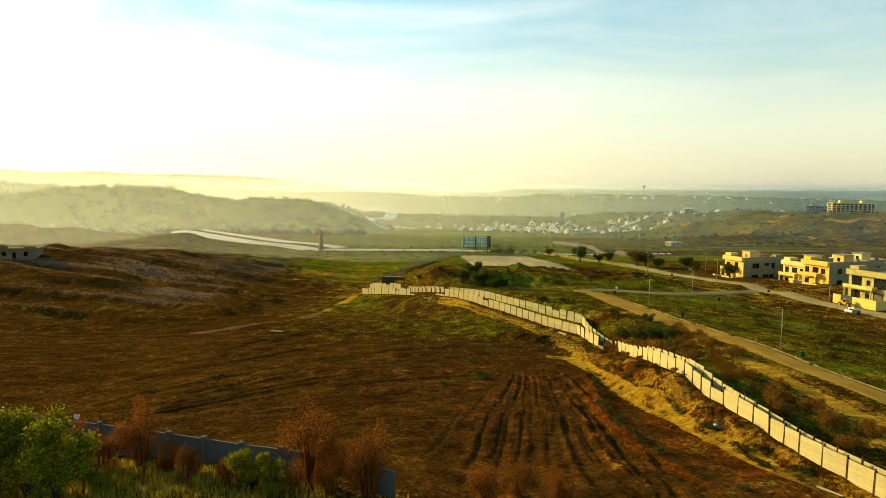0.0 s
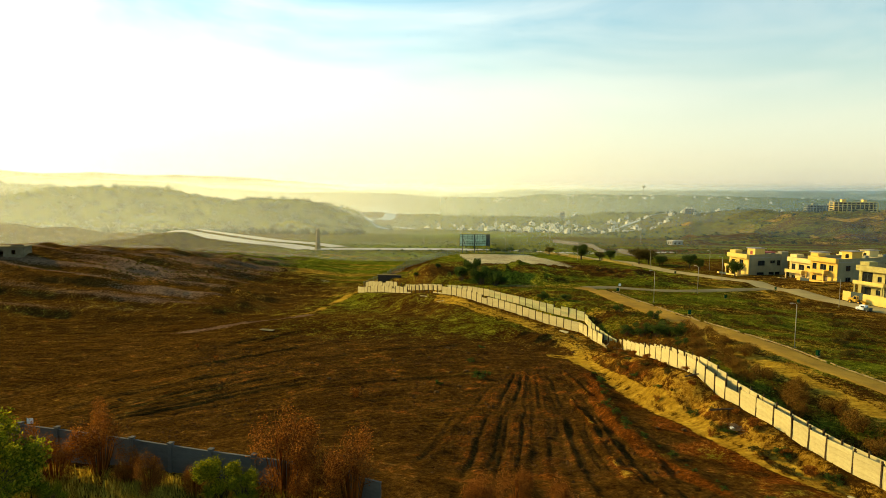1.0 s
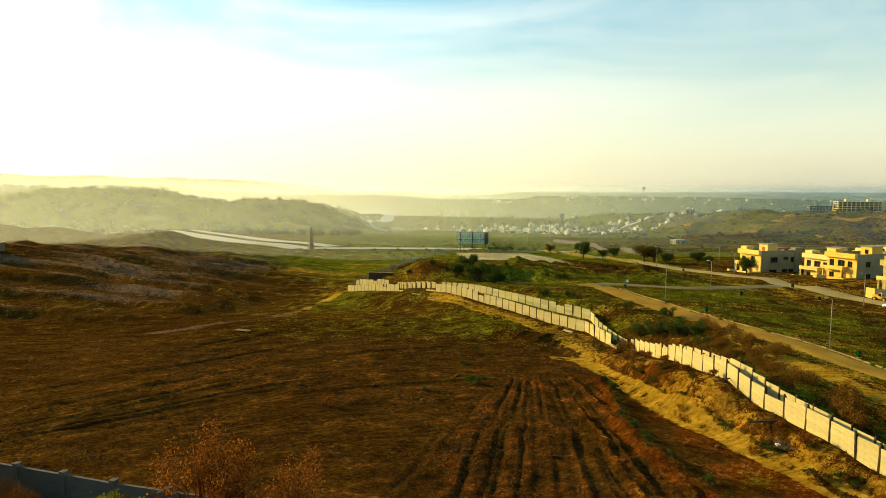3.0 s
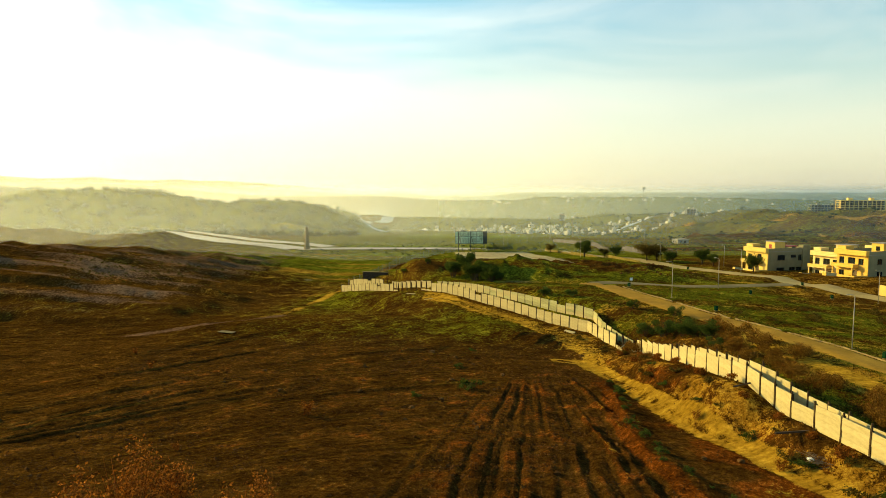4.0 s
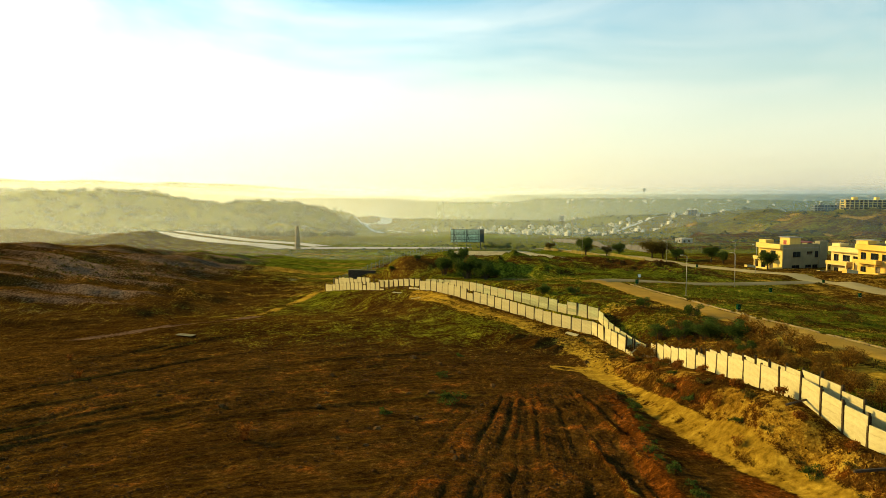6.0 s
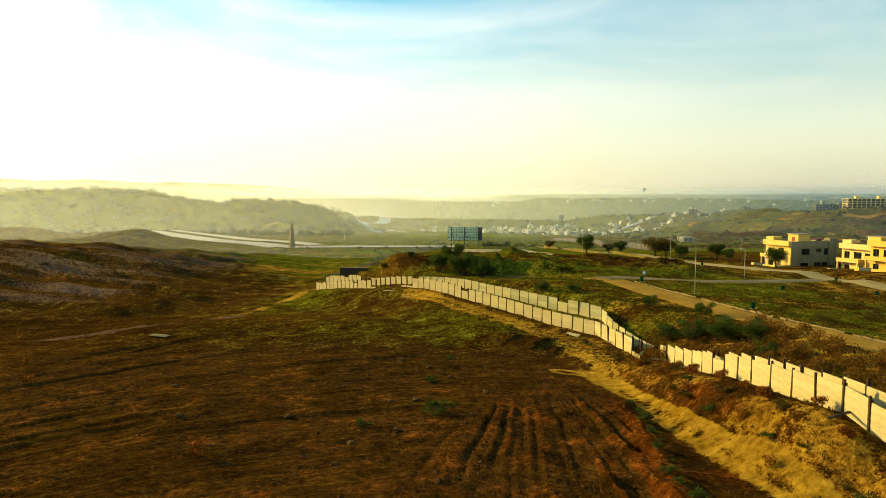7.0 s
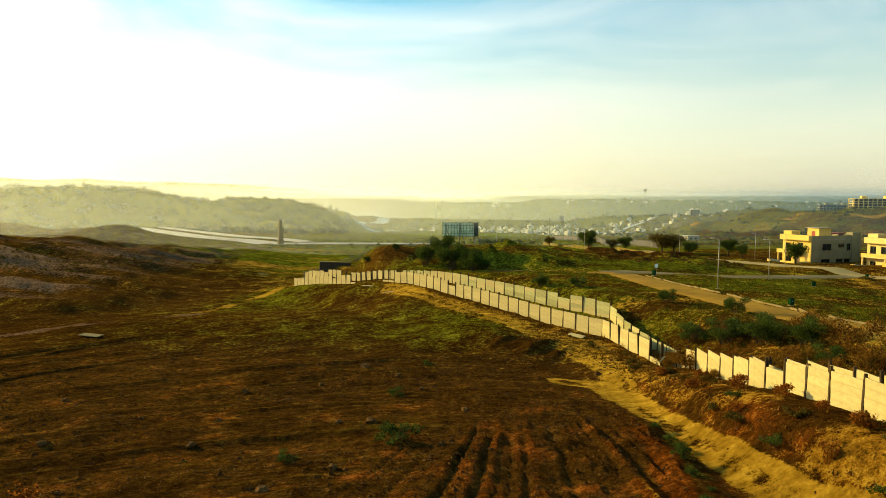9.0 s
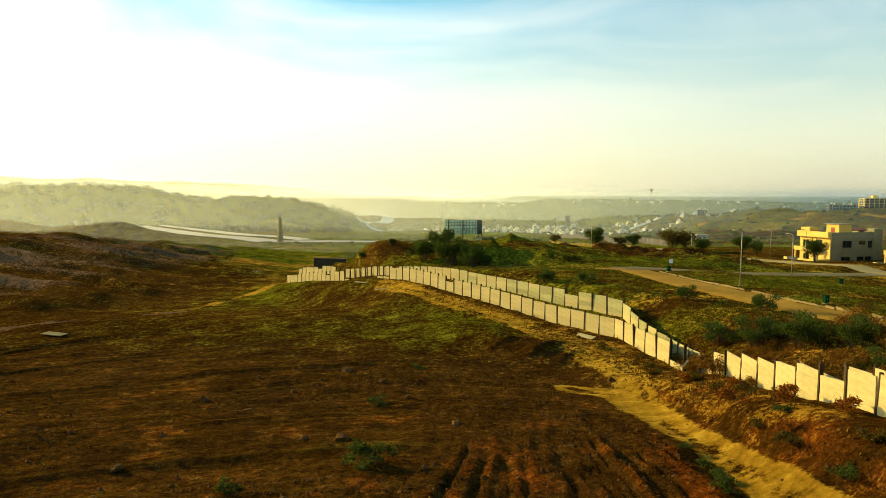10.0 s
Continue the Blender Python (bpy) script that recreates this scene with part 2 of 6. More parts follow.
    z = z + 27 * ss(250, 400, x + 60 * fbm(x, y, 80, 4, 7)) * ss(480, 640, y + 0.1 * x) * (1 - 0.5 * ss(900, 1500, y))
    z = z + (7.5 + 4 * fbm(x, y, 9, 3, 13)) * gauss(x, y, 172, 440, 11, 10)
    z = z + 9 * ss(170, 260, x) * ss(420, 500, y) * (1 - ss(800, 1000, y)) * (1.5 * np.abs(vnoise(x / 45, y / 30, 42)) + 1.0 * np.abs(vnoise(x / 18, y / 22, 43)) + 0.5 * np.abs(vnoise(x / 8, y / 14, 56)) - 0.35)
    z = z + ss(420, 900, np.hypot(x, y)) * (9 - 6 * ss(-60, 40, x) * ss(900, 1100, y)) * fbm(x, y, 160, 4, 8)
    z = z + 0.5 * fbm(x, y, 30, 2, 12)
    k = np.exp(-(to_line(x, y, CROSS) / 5.0) ** 4)
    z = z + (np.interp(x, (34, 40.5, 59, 76, 86), (9.0, 8.6, 8.0, 6.7, 6.0)) - z) * k
    k = np.exp(-(np.minimum(to_line(x - 7, y - 6, BOULEVARD), to_line(x, y, MAIN_ROAD)) / 20.0) ** 4)
    z = z + (-1.4 - z) * k
    near = 1 - ss(180, 500, np.hypot(x, y))
    flat = np.exp(-(to_line(x, y, ROAD) / 4.0) ** 4)
    flat = np.maximum(flat, np.exp(-(to_line(x, y, CROSS) / 4.0) ** 4))
    flat = np.maximum(flat, np.exp(-(to_line(x, y, FAR_ROAD) / 4.5) ** 4))
    tr = np.exp(-(to_line(x, y, TRACK) / 2.0) ** 4)
    z = z + near * (1 - 0.95 * flat) * (1 - 0.6 * tr) * (0.30 * fbm(x, y, 7, 3, 21) + 0.13 * fbm(x, y, 1.5, 3, 22))
    # grader marks across the field
    v = sweep(x, y)
    graded_area = ss(-2, -14, d) * ss(58, 70, y) * (1 - ss(138, 150, y))
    area, cut = ruts(x, y)
    z = z + graded_area * (1 - area) * (0.20 * vnoise(x / 30, v / 2.2, 25) + 0.22 * vnoise(x / 26, v / 0.8, 26) + 0.10 * fbm(x, y, 3, 4, 27))
    return z + cut


def ground(x, y):
    return float(land(np.array([x]), np.array([y]))[0])


# ---------------------------------------------------------------- materials
def shader(name, rough=0.9, metal=0.0, spec=0.3):
    m = bpy.data.materials.new(name)
    m.use_nodes = True
    b = m.node_tree.nodes["Principled BSDF"]
    b.inputs["Roughness"].default_value, b.inputs["Metallic"].default_value = rough, metal
    b.inputs["Specular IOR Level"].default_value = spec
    return m, m.node_tree, b


def node(tree, kind, links=(), **values):
    n = tree.nodes.new(kind)
    for key, value in values.items():
        n.inputs[key.replace("_", " ")].default_value = value
    for socket, source in links:
        tree.links.new(source, n.inputs[socket])
    return n


def coords(tree):
    return tree.nodes.new("ShaderNodeTexCoord").outputs["Object"]


def grain(tree, vec, scale, detail=5.0, rough=0.6, stretch=None):
    if stretch:
        vec = node(tree, "ShaderNodeMapping", [("Vector", vec)], Scale=stretch).outputs[0]
    return node(tree, "ShaderNodeTexNoise", [("Vector", vec)], Scale=scale, Detail=detail, Roughness=rough).outputs[0]


def ramp(tree, fac, stops):
    n = tree.nodes.new("ShaderNodeValToRGB")
    tree.links.new(fac, n.inputs[0])
    e = n.color_ramp.elements
    while len(e) < len(stops):
        e.new(0.5)
    for el, (p, c) in zip(e, stops):
        el.position, el.color = p, (*c, 1)
    return n.outputs[0]


def blend(tree, fac, a, b, kind="MIX"):
    n = tree.nodes.new("ShaderNodeMixRGB")
    n.blend_type = kind
    for k, s in enumerate((fac, a, b)):
        if isinstance(s, (int, float)):
            n.inputs[k].default_value = s
        elif isinstance(s, tuple):
            n.inputs[k].default_value = (*s, 1)
        else:
            tree.links.new(s, n.inputs[k])
    return n.outputs[0]


def math_node(tree, op, a, b):
    n = tree.nodes.new("ShaderNodeMath")
    n.operation = op
    for k, s in enumerate((a, b)):
        if isinstance(s, (int, float)):
            n.inputs[k].default_value = s
        else:
            tree.links.new(s, n.inputs[k])
    return n.outputs[0]


def remap(tree, v, lo, hi, a=0.0, b=1.0):
    n = tree.nodes.new("ShaderNodeMapRange")
    tree.links.new(v, n.inputs["Value"])
    for k, val in (("From Min", lo), ("From Max", hi), ("To Min", a), ("To Max", b)):
        n.inputs[k].default_value = val
    return n.outputs[0]


def bump(tree, bsdf, height, strength, distance):
    n = node(tree, "ShaderNodeBump", [("Height", height)], Strength=strength, Distance=distance)
    tree.links.new(n.outputs[0], bsdf.inputs["Normal"])


def attribute(tree, name):
    n = tree.nodes.new("ShaderNodeAttribute")
    n.attribute_name = name
    return n.outputs["Fac"]


def mottled(name, dark, mid, light, scale=1.0, fine=12.0, rough=0.9, metal=0.0, relief=0.3, depth=0.02, vary=0.0, stain=None):
    """A weathered surface: broad mottling, fine grain, a little relief, pieces that differ."""
    m, t, b = shader(name, rough, metal, 0.04 if rough > 0.8 else 0.35)
    v = coords(t)
    broad, small = grain(t, v, scale, 5), grain(t, v, fine, 4, 0.7)
    c = ramp(t, math_node(t, "ADD", math_node(t, "MULTIPLY", broad, 0.65), math_node(t, "MULTIPLY", small, 0.35)),
             [(0.3, dark), (0.5, mid), (0.7, light)])
    if stain:
        runs = grain(t, v, scale * 1.5, 4, 0.6, (1.0, 1.0, 0.25))
        c = blend(t, remap(t, runs, 0.52, 0.75, 0, 0.7), c, stain)
    if vary:
        r = t.nodes.new("ShaderNodeObjectInfo").outputs["Random"]
        c = blend(t, 1.0, c, ramp(t, r, [(0, (1 - vary, 1 - vary, 1 - vary)), (1, (1, 1, 1))]), "MULTIPLY")
    t.links.new(c, b.inputs["Base Color"])
    bump(t, b, small, relief, depth)
    return m


def leafy(name, dark, mid, light):
    m, t, b = shader(name, 0.9, 0, 0.05)
    r = t.nodes.new("ShaderNodeNewGeometry").outputs["Random Per Island"]
    c = ramp(t, r, [(0.0, dark), (0.55, mid), (1.0, light)])
    c = blend(t, remap(t, grain(t, coords(t), 0.8, 3), 0.35, 0.65), c, blend(t, 1.0, c, (0.6, 0.6, 0.55), "MULTIPLY"))
    t.links.new(c, b.inputs["Base Color"])
    tr = node(t, "ShaderNodeBsdfTranslucent", [("Color", c)])
    mix = node(t, "ShaderNodeMixShader", [(1, b.outputs[0]), (2, tr.outputs[0])], Fac=0.42)
    t.links.new(mix.outputs[0], t.nodes["Material Output"].inputs["Surface"])
    return m


def earth_material():
    m, t, b = shader("earth", 1.0, 0, 0.0)
    v = coords(t)
    wide, mid, small, tiny = grain(t, v, 0.035, 5), grain(t, v, 0.35, 6, 0.65), grain(t, v, 2.2, 6, 0.7), grain(t, v, 9.0, 5, 0.7)
    lines = grain(t, v, 1.0, 5, 0.65, (0.12, 0.9, 0.5))
    mixed = math_node(t, "ADD", math_node(t, "MULTIPLY", mid, 0.3), math_node(t, "ADD", math_node(t, "MULTIPLY", small, 0.4), math_node(t, "MULTIPLY", tiny, 0.3)))
    mixed = math_node(t, "ADD", 0.5, math_node(t, "MULTIPLY", math_node(t, "SUBTRACT", mixed, 0.5), 1.6))
    soil = ramp(t, mixed, [(0.33, (0.024, 0.0108, 0.0023)), (0.48, (0.07, 0.0315, 0.006)), (0.60, (0.14, 0.066, 0.013)), (0.72, (0.326, 0.1831, 0.04067))])
    red = ramp(t, mixed, [(0.35, (0.03443, 0.01053, 0.001993)), (0.52, (0.1376, 0.04063, 0.006546)), (0.70, (0.4476, 0.1384, 0.02277))])
    dust = ramp(t, math_node(t, "ADD", math_node(t, "MULTIPLY", lines, 0.5), math_node(t, "MULTIPLY", small, 0.5)),
                [(0.36, (0.17, 0.088, 0.01)), (0.52, (0.48, 0.275, 0.03)), (0.66, (0.8, 0.51, 0.065))])
    green = ramp(t, mixed, [(0.32, (0.030, 0.036, 0.004)), (0.47, (0.085, 0.096, 0.008)), (0.58, (0.19, 0.19, 0.015)), (0.72, (0.40, 0.36, 0.04))])
    straw = ramp(t, mixed, [(0.34, (0.09, 0.045, 0.007)), (0.50, (0.31, 0.155, 0.018)), (0.68, (0.66, 0.42, 0.055))])
    grey = ramp(t, mixed, [(0.32, (0.10, 0.058, 0.032)), (0.5, (0.19, 0.112, 0.063)), (0.66, (0.34, 0.21, 0.12))])
    xyz = node(t, "ShaderNodeSeparateXYZ", [(0, v)])
    pass_ = node(t, "ShaderNodeCombineXYZ", [(0, math_node(t, "MULTIPLY", xyz.outputs[0], 0.06)), (1, attribute(t, "sweep"))]).outputs[0]
    swept, passes = attribute(t, "swept"), grain(t, pass_, 1.5, 6, 0.68)
    c = blend(t, math_node(t, "MULTIPLY", remap(t, passes, 0.55, 0.72), math_node(t, "MULTIPLY", swept, 0.30)), soil, dust)
    c = blend(t, math_node(t, "MULTIPLY", remap(t, passes, 0.48, 0.34), math_node(t, "MULTIPLY", swept, 0.5)), c, blend(t, 1.0, c, (0.45, 0.42, 0.4), "MULTIPLY"))

    def lay(c, name, colour, source, spread=1.1):
        a = math_node(t, "ADD", attribute(t, name), math_node(t, "MULTIPLY", math_node(t, "SUBTRACT", source, 0.5), spread * 2))
        return blend(t, remap(t, a, 0.38, 0.62), c, colour)

    c = lay(c, "red", red, mid, 0.7)
    c = lay(c, "green", green, mixed, 1.0)
    lush = ramp(t, mixed, [(0.35, (0.06, 0.085, 0.008)), (0.5, (0.14, 0.18, 0.014)), (0.68, (0.26, 0.28, 0.03))])
    c = lay(c, "lush", lush, mid, 0.6)
    c = lay(c, "straw", straw, mixed, 1.0)
    c = lay(c, "grey", grey, small, 0.5)
    c = lay(c, "dust", dust, mixed, 0.75)
    pale = ramp(t, mixed, [(0.35, (0.2835, 0.221, 0.11)), (0.5, (0.486, 0.403, 0.22)), (0.68, (0.675, 0.585, 0.341))])
    c = lay(c, "pale", pale, small, 0.4)
    c = blend(t, 1.0, c, ramp(t, wide, [(0.3, (0.65, 0.62, 0.6)), (0.7, (1.15, 1.12, 1.05))]), "MULTIPLY")
    t.links.new(c, b.inputs["Base Color"])
    h = math_node(t, "ADD", math_node(t, "MULTIPLY", small, 0.8), math_node(t, "MULTIPLY", tiny, 0.5))
    h = math_node(t, "ADD", h, math_node(t, "MULTIPLY", math_node(t, "MULTIPLY", passes, swept), 2.2))
    bump(t, b, h, 1.0, 0.55)
    return m


EARTH = earth_material()
CONCRETE = mottled("precast_concrete", (0.3545, 0.2843, 0.1278), (0.4962, 0.4028, 0.1819), (0.5848, 0.4817, 0.226), 0.9, 9, 0.85, 0, 0.4, 0.02, 0.14, (0.2658, 0.2053, 0.08845))
STAINED = mottled("stained_concrete", (0.2657, 0.2656, 0.1154), (0.4515, 0.4105, 0.1848), (0.6376, 0.5434, 0.231), 0.8, 8, 0.85, 0, 0.4, 0.02, 0.3, (0.1727, 0.1811, 0.0693))
POST = mottled("weathered_post", (0.0375, 0.0234, 0.01), (0.075, 0.0481, 0.022), (0.135, 0.0884, 0.042), 3, 14, 0.9, 0, 0.4, 0.01, 0.3)
TARMAC = mottled("dusty_tarmac", (0.1741, 0.09318, 0.01094), (0.2767, 0.1526, 0.01889), (0.4099, 0.233, 0.03083), 0.25, 5, 0.9, 0, 0.3, 0.02)
DUSTY_ROAD = mottled("pale_dusty_road", (0.22, 0.155, 0.055), (0.32, 0.235, 0.09), (0.42, 0.315, 0.13), 0.2, 4, 0.9, 0, 0.3, 0.02)
GREY_ROAD = mottled("grey_road", (0.12, 0.0918, 0.039), (0.18, 0.1377, 0.06), (0.264, 0.204, 0.09), 0.15, 3, 0.85, 0, 0.2, 0.02)
PALE_ROAD = mottled("pale_concrete_road", (0.2717, 0.234, 0.1768), (0.3575, 0.312, 0.234), (0.429, 0.377, 0.2808), 0.08, 2, 0.8, 0, 0.2, 0.02)
KERB = mottled("kerb_concrete", (0.196, 0.137, 0.05292), (0.2688, 0.1937, 0.07644), (0.3248, 0.2363, 0.09996), 1.5, 10, 0.9, 0, 0.3, 0.01, 0.3)
CREAM = mottled("cream_render", (0.5952, 0.4092, 0.1036), (0.672, 0.4665, 0.1243), (0.7296, 0.5156, 0.145), 0.5, 7, 0.85, 0, 0.1, 0.01, 0, (0.4992, 0.3601, 0.1191))
YELLOW = mottled("yellow_render", (0.6048, 0.3678, 0.07252), (0.6854, 0.418, 0.08806), (0.7459, 0.4682, 0.1088), 0.5, 7, 0.85, 0, 0.1, 0.01, 0, (0.504, 0.3177, 0.0777))
OFFWHITE = mottled("white_render", (0.6209, 0.4518, 0.1701), (0.6962, 0.51, 0.1962), (0.7526, 0.5538, 0.2159), 0.5, 7, 0.85, 0, 0.1, 0.01, 0, (0.5268, 0.3861, 0.1472))
# on the houses this darker grey carries the shade of the side walls
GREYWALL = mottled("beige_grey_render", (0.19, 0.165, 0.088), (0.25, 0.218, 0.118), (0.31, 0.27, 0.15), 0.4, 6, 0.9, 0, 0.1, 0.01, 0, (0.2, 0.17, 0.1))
OLIVEWALL = mottled("olive_stone_cladding", (0.27, 0.215, 0.07), (0.38, 0.31, 0.105), (0.48, 0.40, 0.15), 1.0, 6, 0.9, 0, 0.4, 0.02)
LOWWALL = mottled("grey_blockwork", (0.08, 0.072, 0.06), (0.12, 0.11, 0.092), (0.16, 0.147, 0.122), 0.7, 8, 0.9, 0, 0.3, 0.01, 0.2)
YELLOW_BANK = mottled("olive_yellow_bank", (0.10, 0.075, 0.016), (0.17, 0.125, 0.028), (0.26, 0.19, 0.05), 0.5, 5, 0.95)
RIVER = mottled("dry_river_gravel", (0.195, 0.225, 0.225), (0.285, 0.315, 0.3), (0.39, 0.405, 0.375), 0.05, 1, 0.7)
REDTILE = mottled("red_roof", (0.20, 0.035, 0.025), (0.28, 0.05, 0.035), (0.35, 0.08, 0.05), 1, 6, 0.8)
ROOF = mottled("roof_screed", (0.20, 0.18, 0.14), (0.28, 0.25, 0.2), (0.36, 0.33, 0.26), 0.5, 4, 0.95)
STEEL = mottled("galvanised_steel", (0.22, 0.19, 0.13), (0.3, 0.26, 0.18), (0.38, 0.33, 0.24), 2, 10, 0.6, 0.3)
DARKSTEEL = mottled("dark_painted_steel", (0.012, 0.022, 0.022), (0.02, 0.034, 0.033), (0.035, 0.05, 0.05), 1, 8, 0.6, 0.2)
TEAL = leafy("pale_teal_vinyl", (0.39, 0.54, 0.495), (0.48, 0.645, 0.6), (0.57, 0.75, 0.69))
WIRE = mottled("blue_grey_wire", (0.10, 0.12, 0.11), (0.15, 0.17, 0.16), (0.2, 0.22, 0.21), 1, 6, 0.6, 0.3)
GREENPAINT = mottled("dark_green_paint", (0.003, 0.022, 0.007), (0.005, 0.034, 0.011), (0.01, 0.05, 0.016), 2, 9, 0.95)
WHITEPAINT = mottled("white_paint", (0.6, 0.6, 0.56), (0.72, 0.72, 0.68), (0.8, 0.8, 0.76), 2, 9, 0.6)
LOADER_YELLOW = mottled("loader_yellow", (0.45, 0.24, 0.02), (0.6, 0.33, 0.03), (0.68, 0.4, 0.05), 2, 9, 0.5)
TYRE = mottled("tyre_rubber", (0.012, 0.012, 0.011), (0.02, 0.02, 0.018), (0.035, 0.033, 0.03), 3, 12, 0.9)
STONE = mottled("brown_stone", (0.05, 0.023, 0.006), (0.11, 0.052, 0.014), (0.2, 0.1, 0.03), 2, 9, 0.9, 0, 0.6, 0.04, 0.3)
OBELISK = mottled("obelisk_stone", (0.11, 0.085, 0.045), (0.16, 0.125, 0.07), (0.21, 0.17, 0.1), 0.6, 5, 0.9, 0, 0.3, 0.02)
CLOD = mottled("earth_clod", (0.02873, 0.01134, 0.002376), (0.07182, 0.02835, 0.006336), (0.1539, 0.06804, 0.01742), 1.5, 8, 0.95, 0, 0.6, 0.03)
WOOD = mottled("grey_timber", (0.10, 0.075, 0.045), (0.17, 0.13, 0.08), (0.26, 0.2, 0.13), 2, 12, 0.9, 0, 0.4, 0.01, 0.3)
BARK = mottled("bark", (0.03, 0.02, 0.012), (0.06, 0.042, 0.026), (0.1, 0.075, 0.05), 3, 14, 0.95, 0, 0.6, 0.02)
TWIG = leafy("dry_twigs", (0.09, 0.03, 0.0045), (0.25, 0.08, 0.012), (0.46, 0.165, 0.027))
LEAF = leafy("green_leaves", (0.024, 0.042, 0.007), (0.06, 0.09, 0.013), (0.12, 0.15, 0.024))
LEAF_BRIGHT = leafy("yellow_green_leaves", (0.085, 0.1, 0.005), (0.22, 0.22, 0.011), (0.48, 0.38, 0.024))
LEAF_RUST = leafy("rust_brown_brush", (0.085, 0.038, 0.006), (0.19, 0.088, 0.012), (0.36, 0.18, 0.028))
LEAF_DRY = leafy("olive_dry_leaves", (0.03978, 0.02873, 0.00442), (0.09282, 0.06851, 0.01105), (0.1878, 0.1282, 0.02652))
BLADE = leafy("grass_blades", (0.026, 0.032, 0.0025), (0.075, 0.08, 0.007), (0.17, 0.15, 0.018))
BLADE_GOLD = leafy("golden_grass", (0.22, 0.14, 0.016), (0.46, 0.30, 0.035), (0.72, 0.5, 0.07))
BLADE_DRY = leafy("dry_grass_blades", (0.055, 0.025, 0.003), (0.14, 0.066, 0.009), (0.30, 0.145, 0.022))
FARWOOD = leafy("far_scrub", (0.015, 0.027, 0.012), (0.03, 0.048, 0.018), (0.057, 0.075, 0.027))
TOWN = mottled("town_render", (0.4019, 0.3782, 0.2786), (0.5551, 0.5201, 0.3822), (0.6699, 0.6335, 0.4777), 0.05, 0.6, 0.9, 0, 0, 0.01, 0.6)
gm, gt, gb = shader("window_glass", 0.08, 0, 0.6)
gb.inputs["Base Color"].default_value = (0.012, 0.014, 0.014, 1)
GLASS = gm


def haze_material(density, radius):
    """Thin air full of dust: lets most light through and scatters the rest onward."""
    m, t, b = shader("haze")
    t.nodes.remove(b)
    xyz = node(t, "ShaderNodeSeparateXYZ", [(0, coords(t))])
    z = xyz.outputs[2]
    # density raised to the west, standing in for the glow toward the sun
    west = remap(t, math_node(t, "DIVIDE", xyz.outputs[0], float(radius)), -0.6, 0.1, 1.65, 0.9)
    fall = math_node(t, "MULTIPLY", remap(t, z, 10, 105 if radius < 2000 else 62, density, 0.0), west)
    clear = node(t, "ShaderNodeBsdfTransparent")
    dust = node(t, "ShaderNodeBsdfTranslucent", Color=(0.90, 0.98, 0.93, 1))
    mix = node(t, "ShaderNodeMixShader", [(0, fall), (1, clear.outputs[0]), (2, dust.outputs[0])])
    t.links.new(mix.outputs[0], t.nodes["Material Output"].inputs["Surface"])
    return m


# ---------------------------------------------------------------- helpers for things
def mesh_of(name, verts, faces, mat, smooth=False):
    me = bpy.data.meshes.new(name)
    me.from_pydata(verts, [], faces)
    me.materials.append(mat)
    if smooth:
        me.polygons.foreach_set("use_smooth", np.ones(len(me.polygons), bool))
    return me


def part(name, bm, mat, parent=None, label="", smooth=False):
    me = bpy.data.meshes.new(name)
    bm.to_mesh(me)
    bm.free()
    me.materials.append(mat)
    if smooth:
        me.polygons.foreach_set("use_smooth", np.ones(len(me.polygons), bool))
    ob = new(name, me)
    if parent:
        ob.parent = parent
    if label:
        ob["label"] = label
    return ob


def piece(name, me, parent, m):
    ob = new(name, me)
    ob.parent = parent
    ob.matrix_local = m
    return ob


def box(bm, x0, y0, z0, x1, y1, z1, m=None):
    r = bmesh.ops.create_cube(bm, size=1)
    for v in r["verts"]:
        v.co = Vector((x0 + (v.co.x + .5) * (x1 - x0), y0 + (v.co.y + .5) * (y1 - y0), z0 + (v.co.z + .5) * (z1 - z0)))
        if m:
            v.co = m @ v.co
    return r["verts"]


def boxed(name, dims, mat, parent=None, label="", bevel=0.0):
    bm = bmesh.new()
    for d in dims if isinstance(dims, list) else [dims]:
        box(bm, *d)
    if bevel:
        bmesh.ops.bevel(bm, geom=bm.edges[:], offset=bevel, segments=1, affect="EDGES")
    return part(name, bm, mat, parent, label)


def tube(bm, a, b, r0, r1=None, sides=8):
    a, b = Vector(a), Vector(b)
    q = (b - a).to_track_quat("Z", "Y").to_matrix()
    rings = []
    for c, r in ((a, r0), (b, r0 if r1 is None else r1)):
        rings.append([bm.verts.new(c + q @ Vector((r * math.cos(k * math.tau / sides), r * math.sin(k * math.tau / sides), 0))) for k in range(sides)])
    for k in range(sides):
        bm.faces.new((rings[0][k], rings[0][(k + 1) % sides], rings[1][(k + 1) % sides], rings[1][k]))
    bm.faces.new(rings[1])
    bm.faces.new(rings[0][::-1])


def empty(name, m, label, category, group="", kind=""):
    ob = new(name)
    ob.empty_display_size = 0.3
    ob.matrix_world = m
    return tagged(ob, label, category, group, kind)


def smooth_line(pts, step):
    """Points along a bent line with its corners rounded, about step apart."""
    p = [Vector(q) for q in pts]
    out = []
    for k in range(len(p) - 1):
        a, b = p[k], p[k + 1]
        p0, p3 = p[max(k - 1, 0)], p[min(k + 2, len(p) - 1)]
        n = max(1, round((b - a).length / step))
        for i in range(n):
            u = i / n
            out.append(0.5 * ((2 * a) + (b - p0) * u + (2 * p0 - 5 * a + 4 * b - p3) * u * u + (3 * a - p0 - 3 * b + p3) * u ** 3))
    out.append(p[-1])
    return out


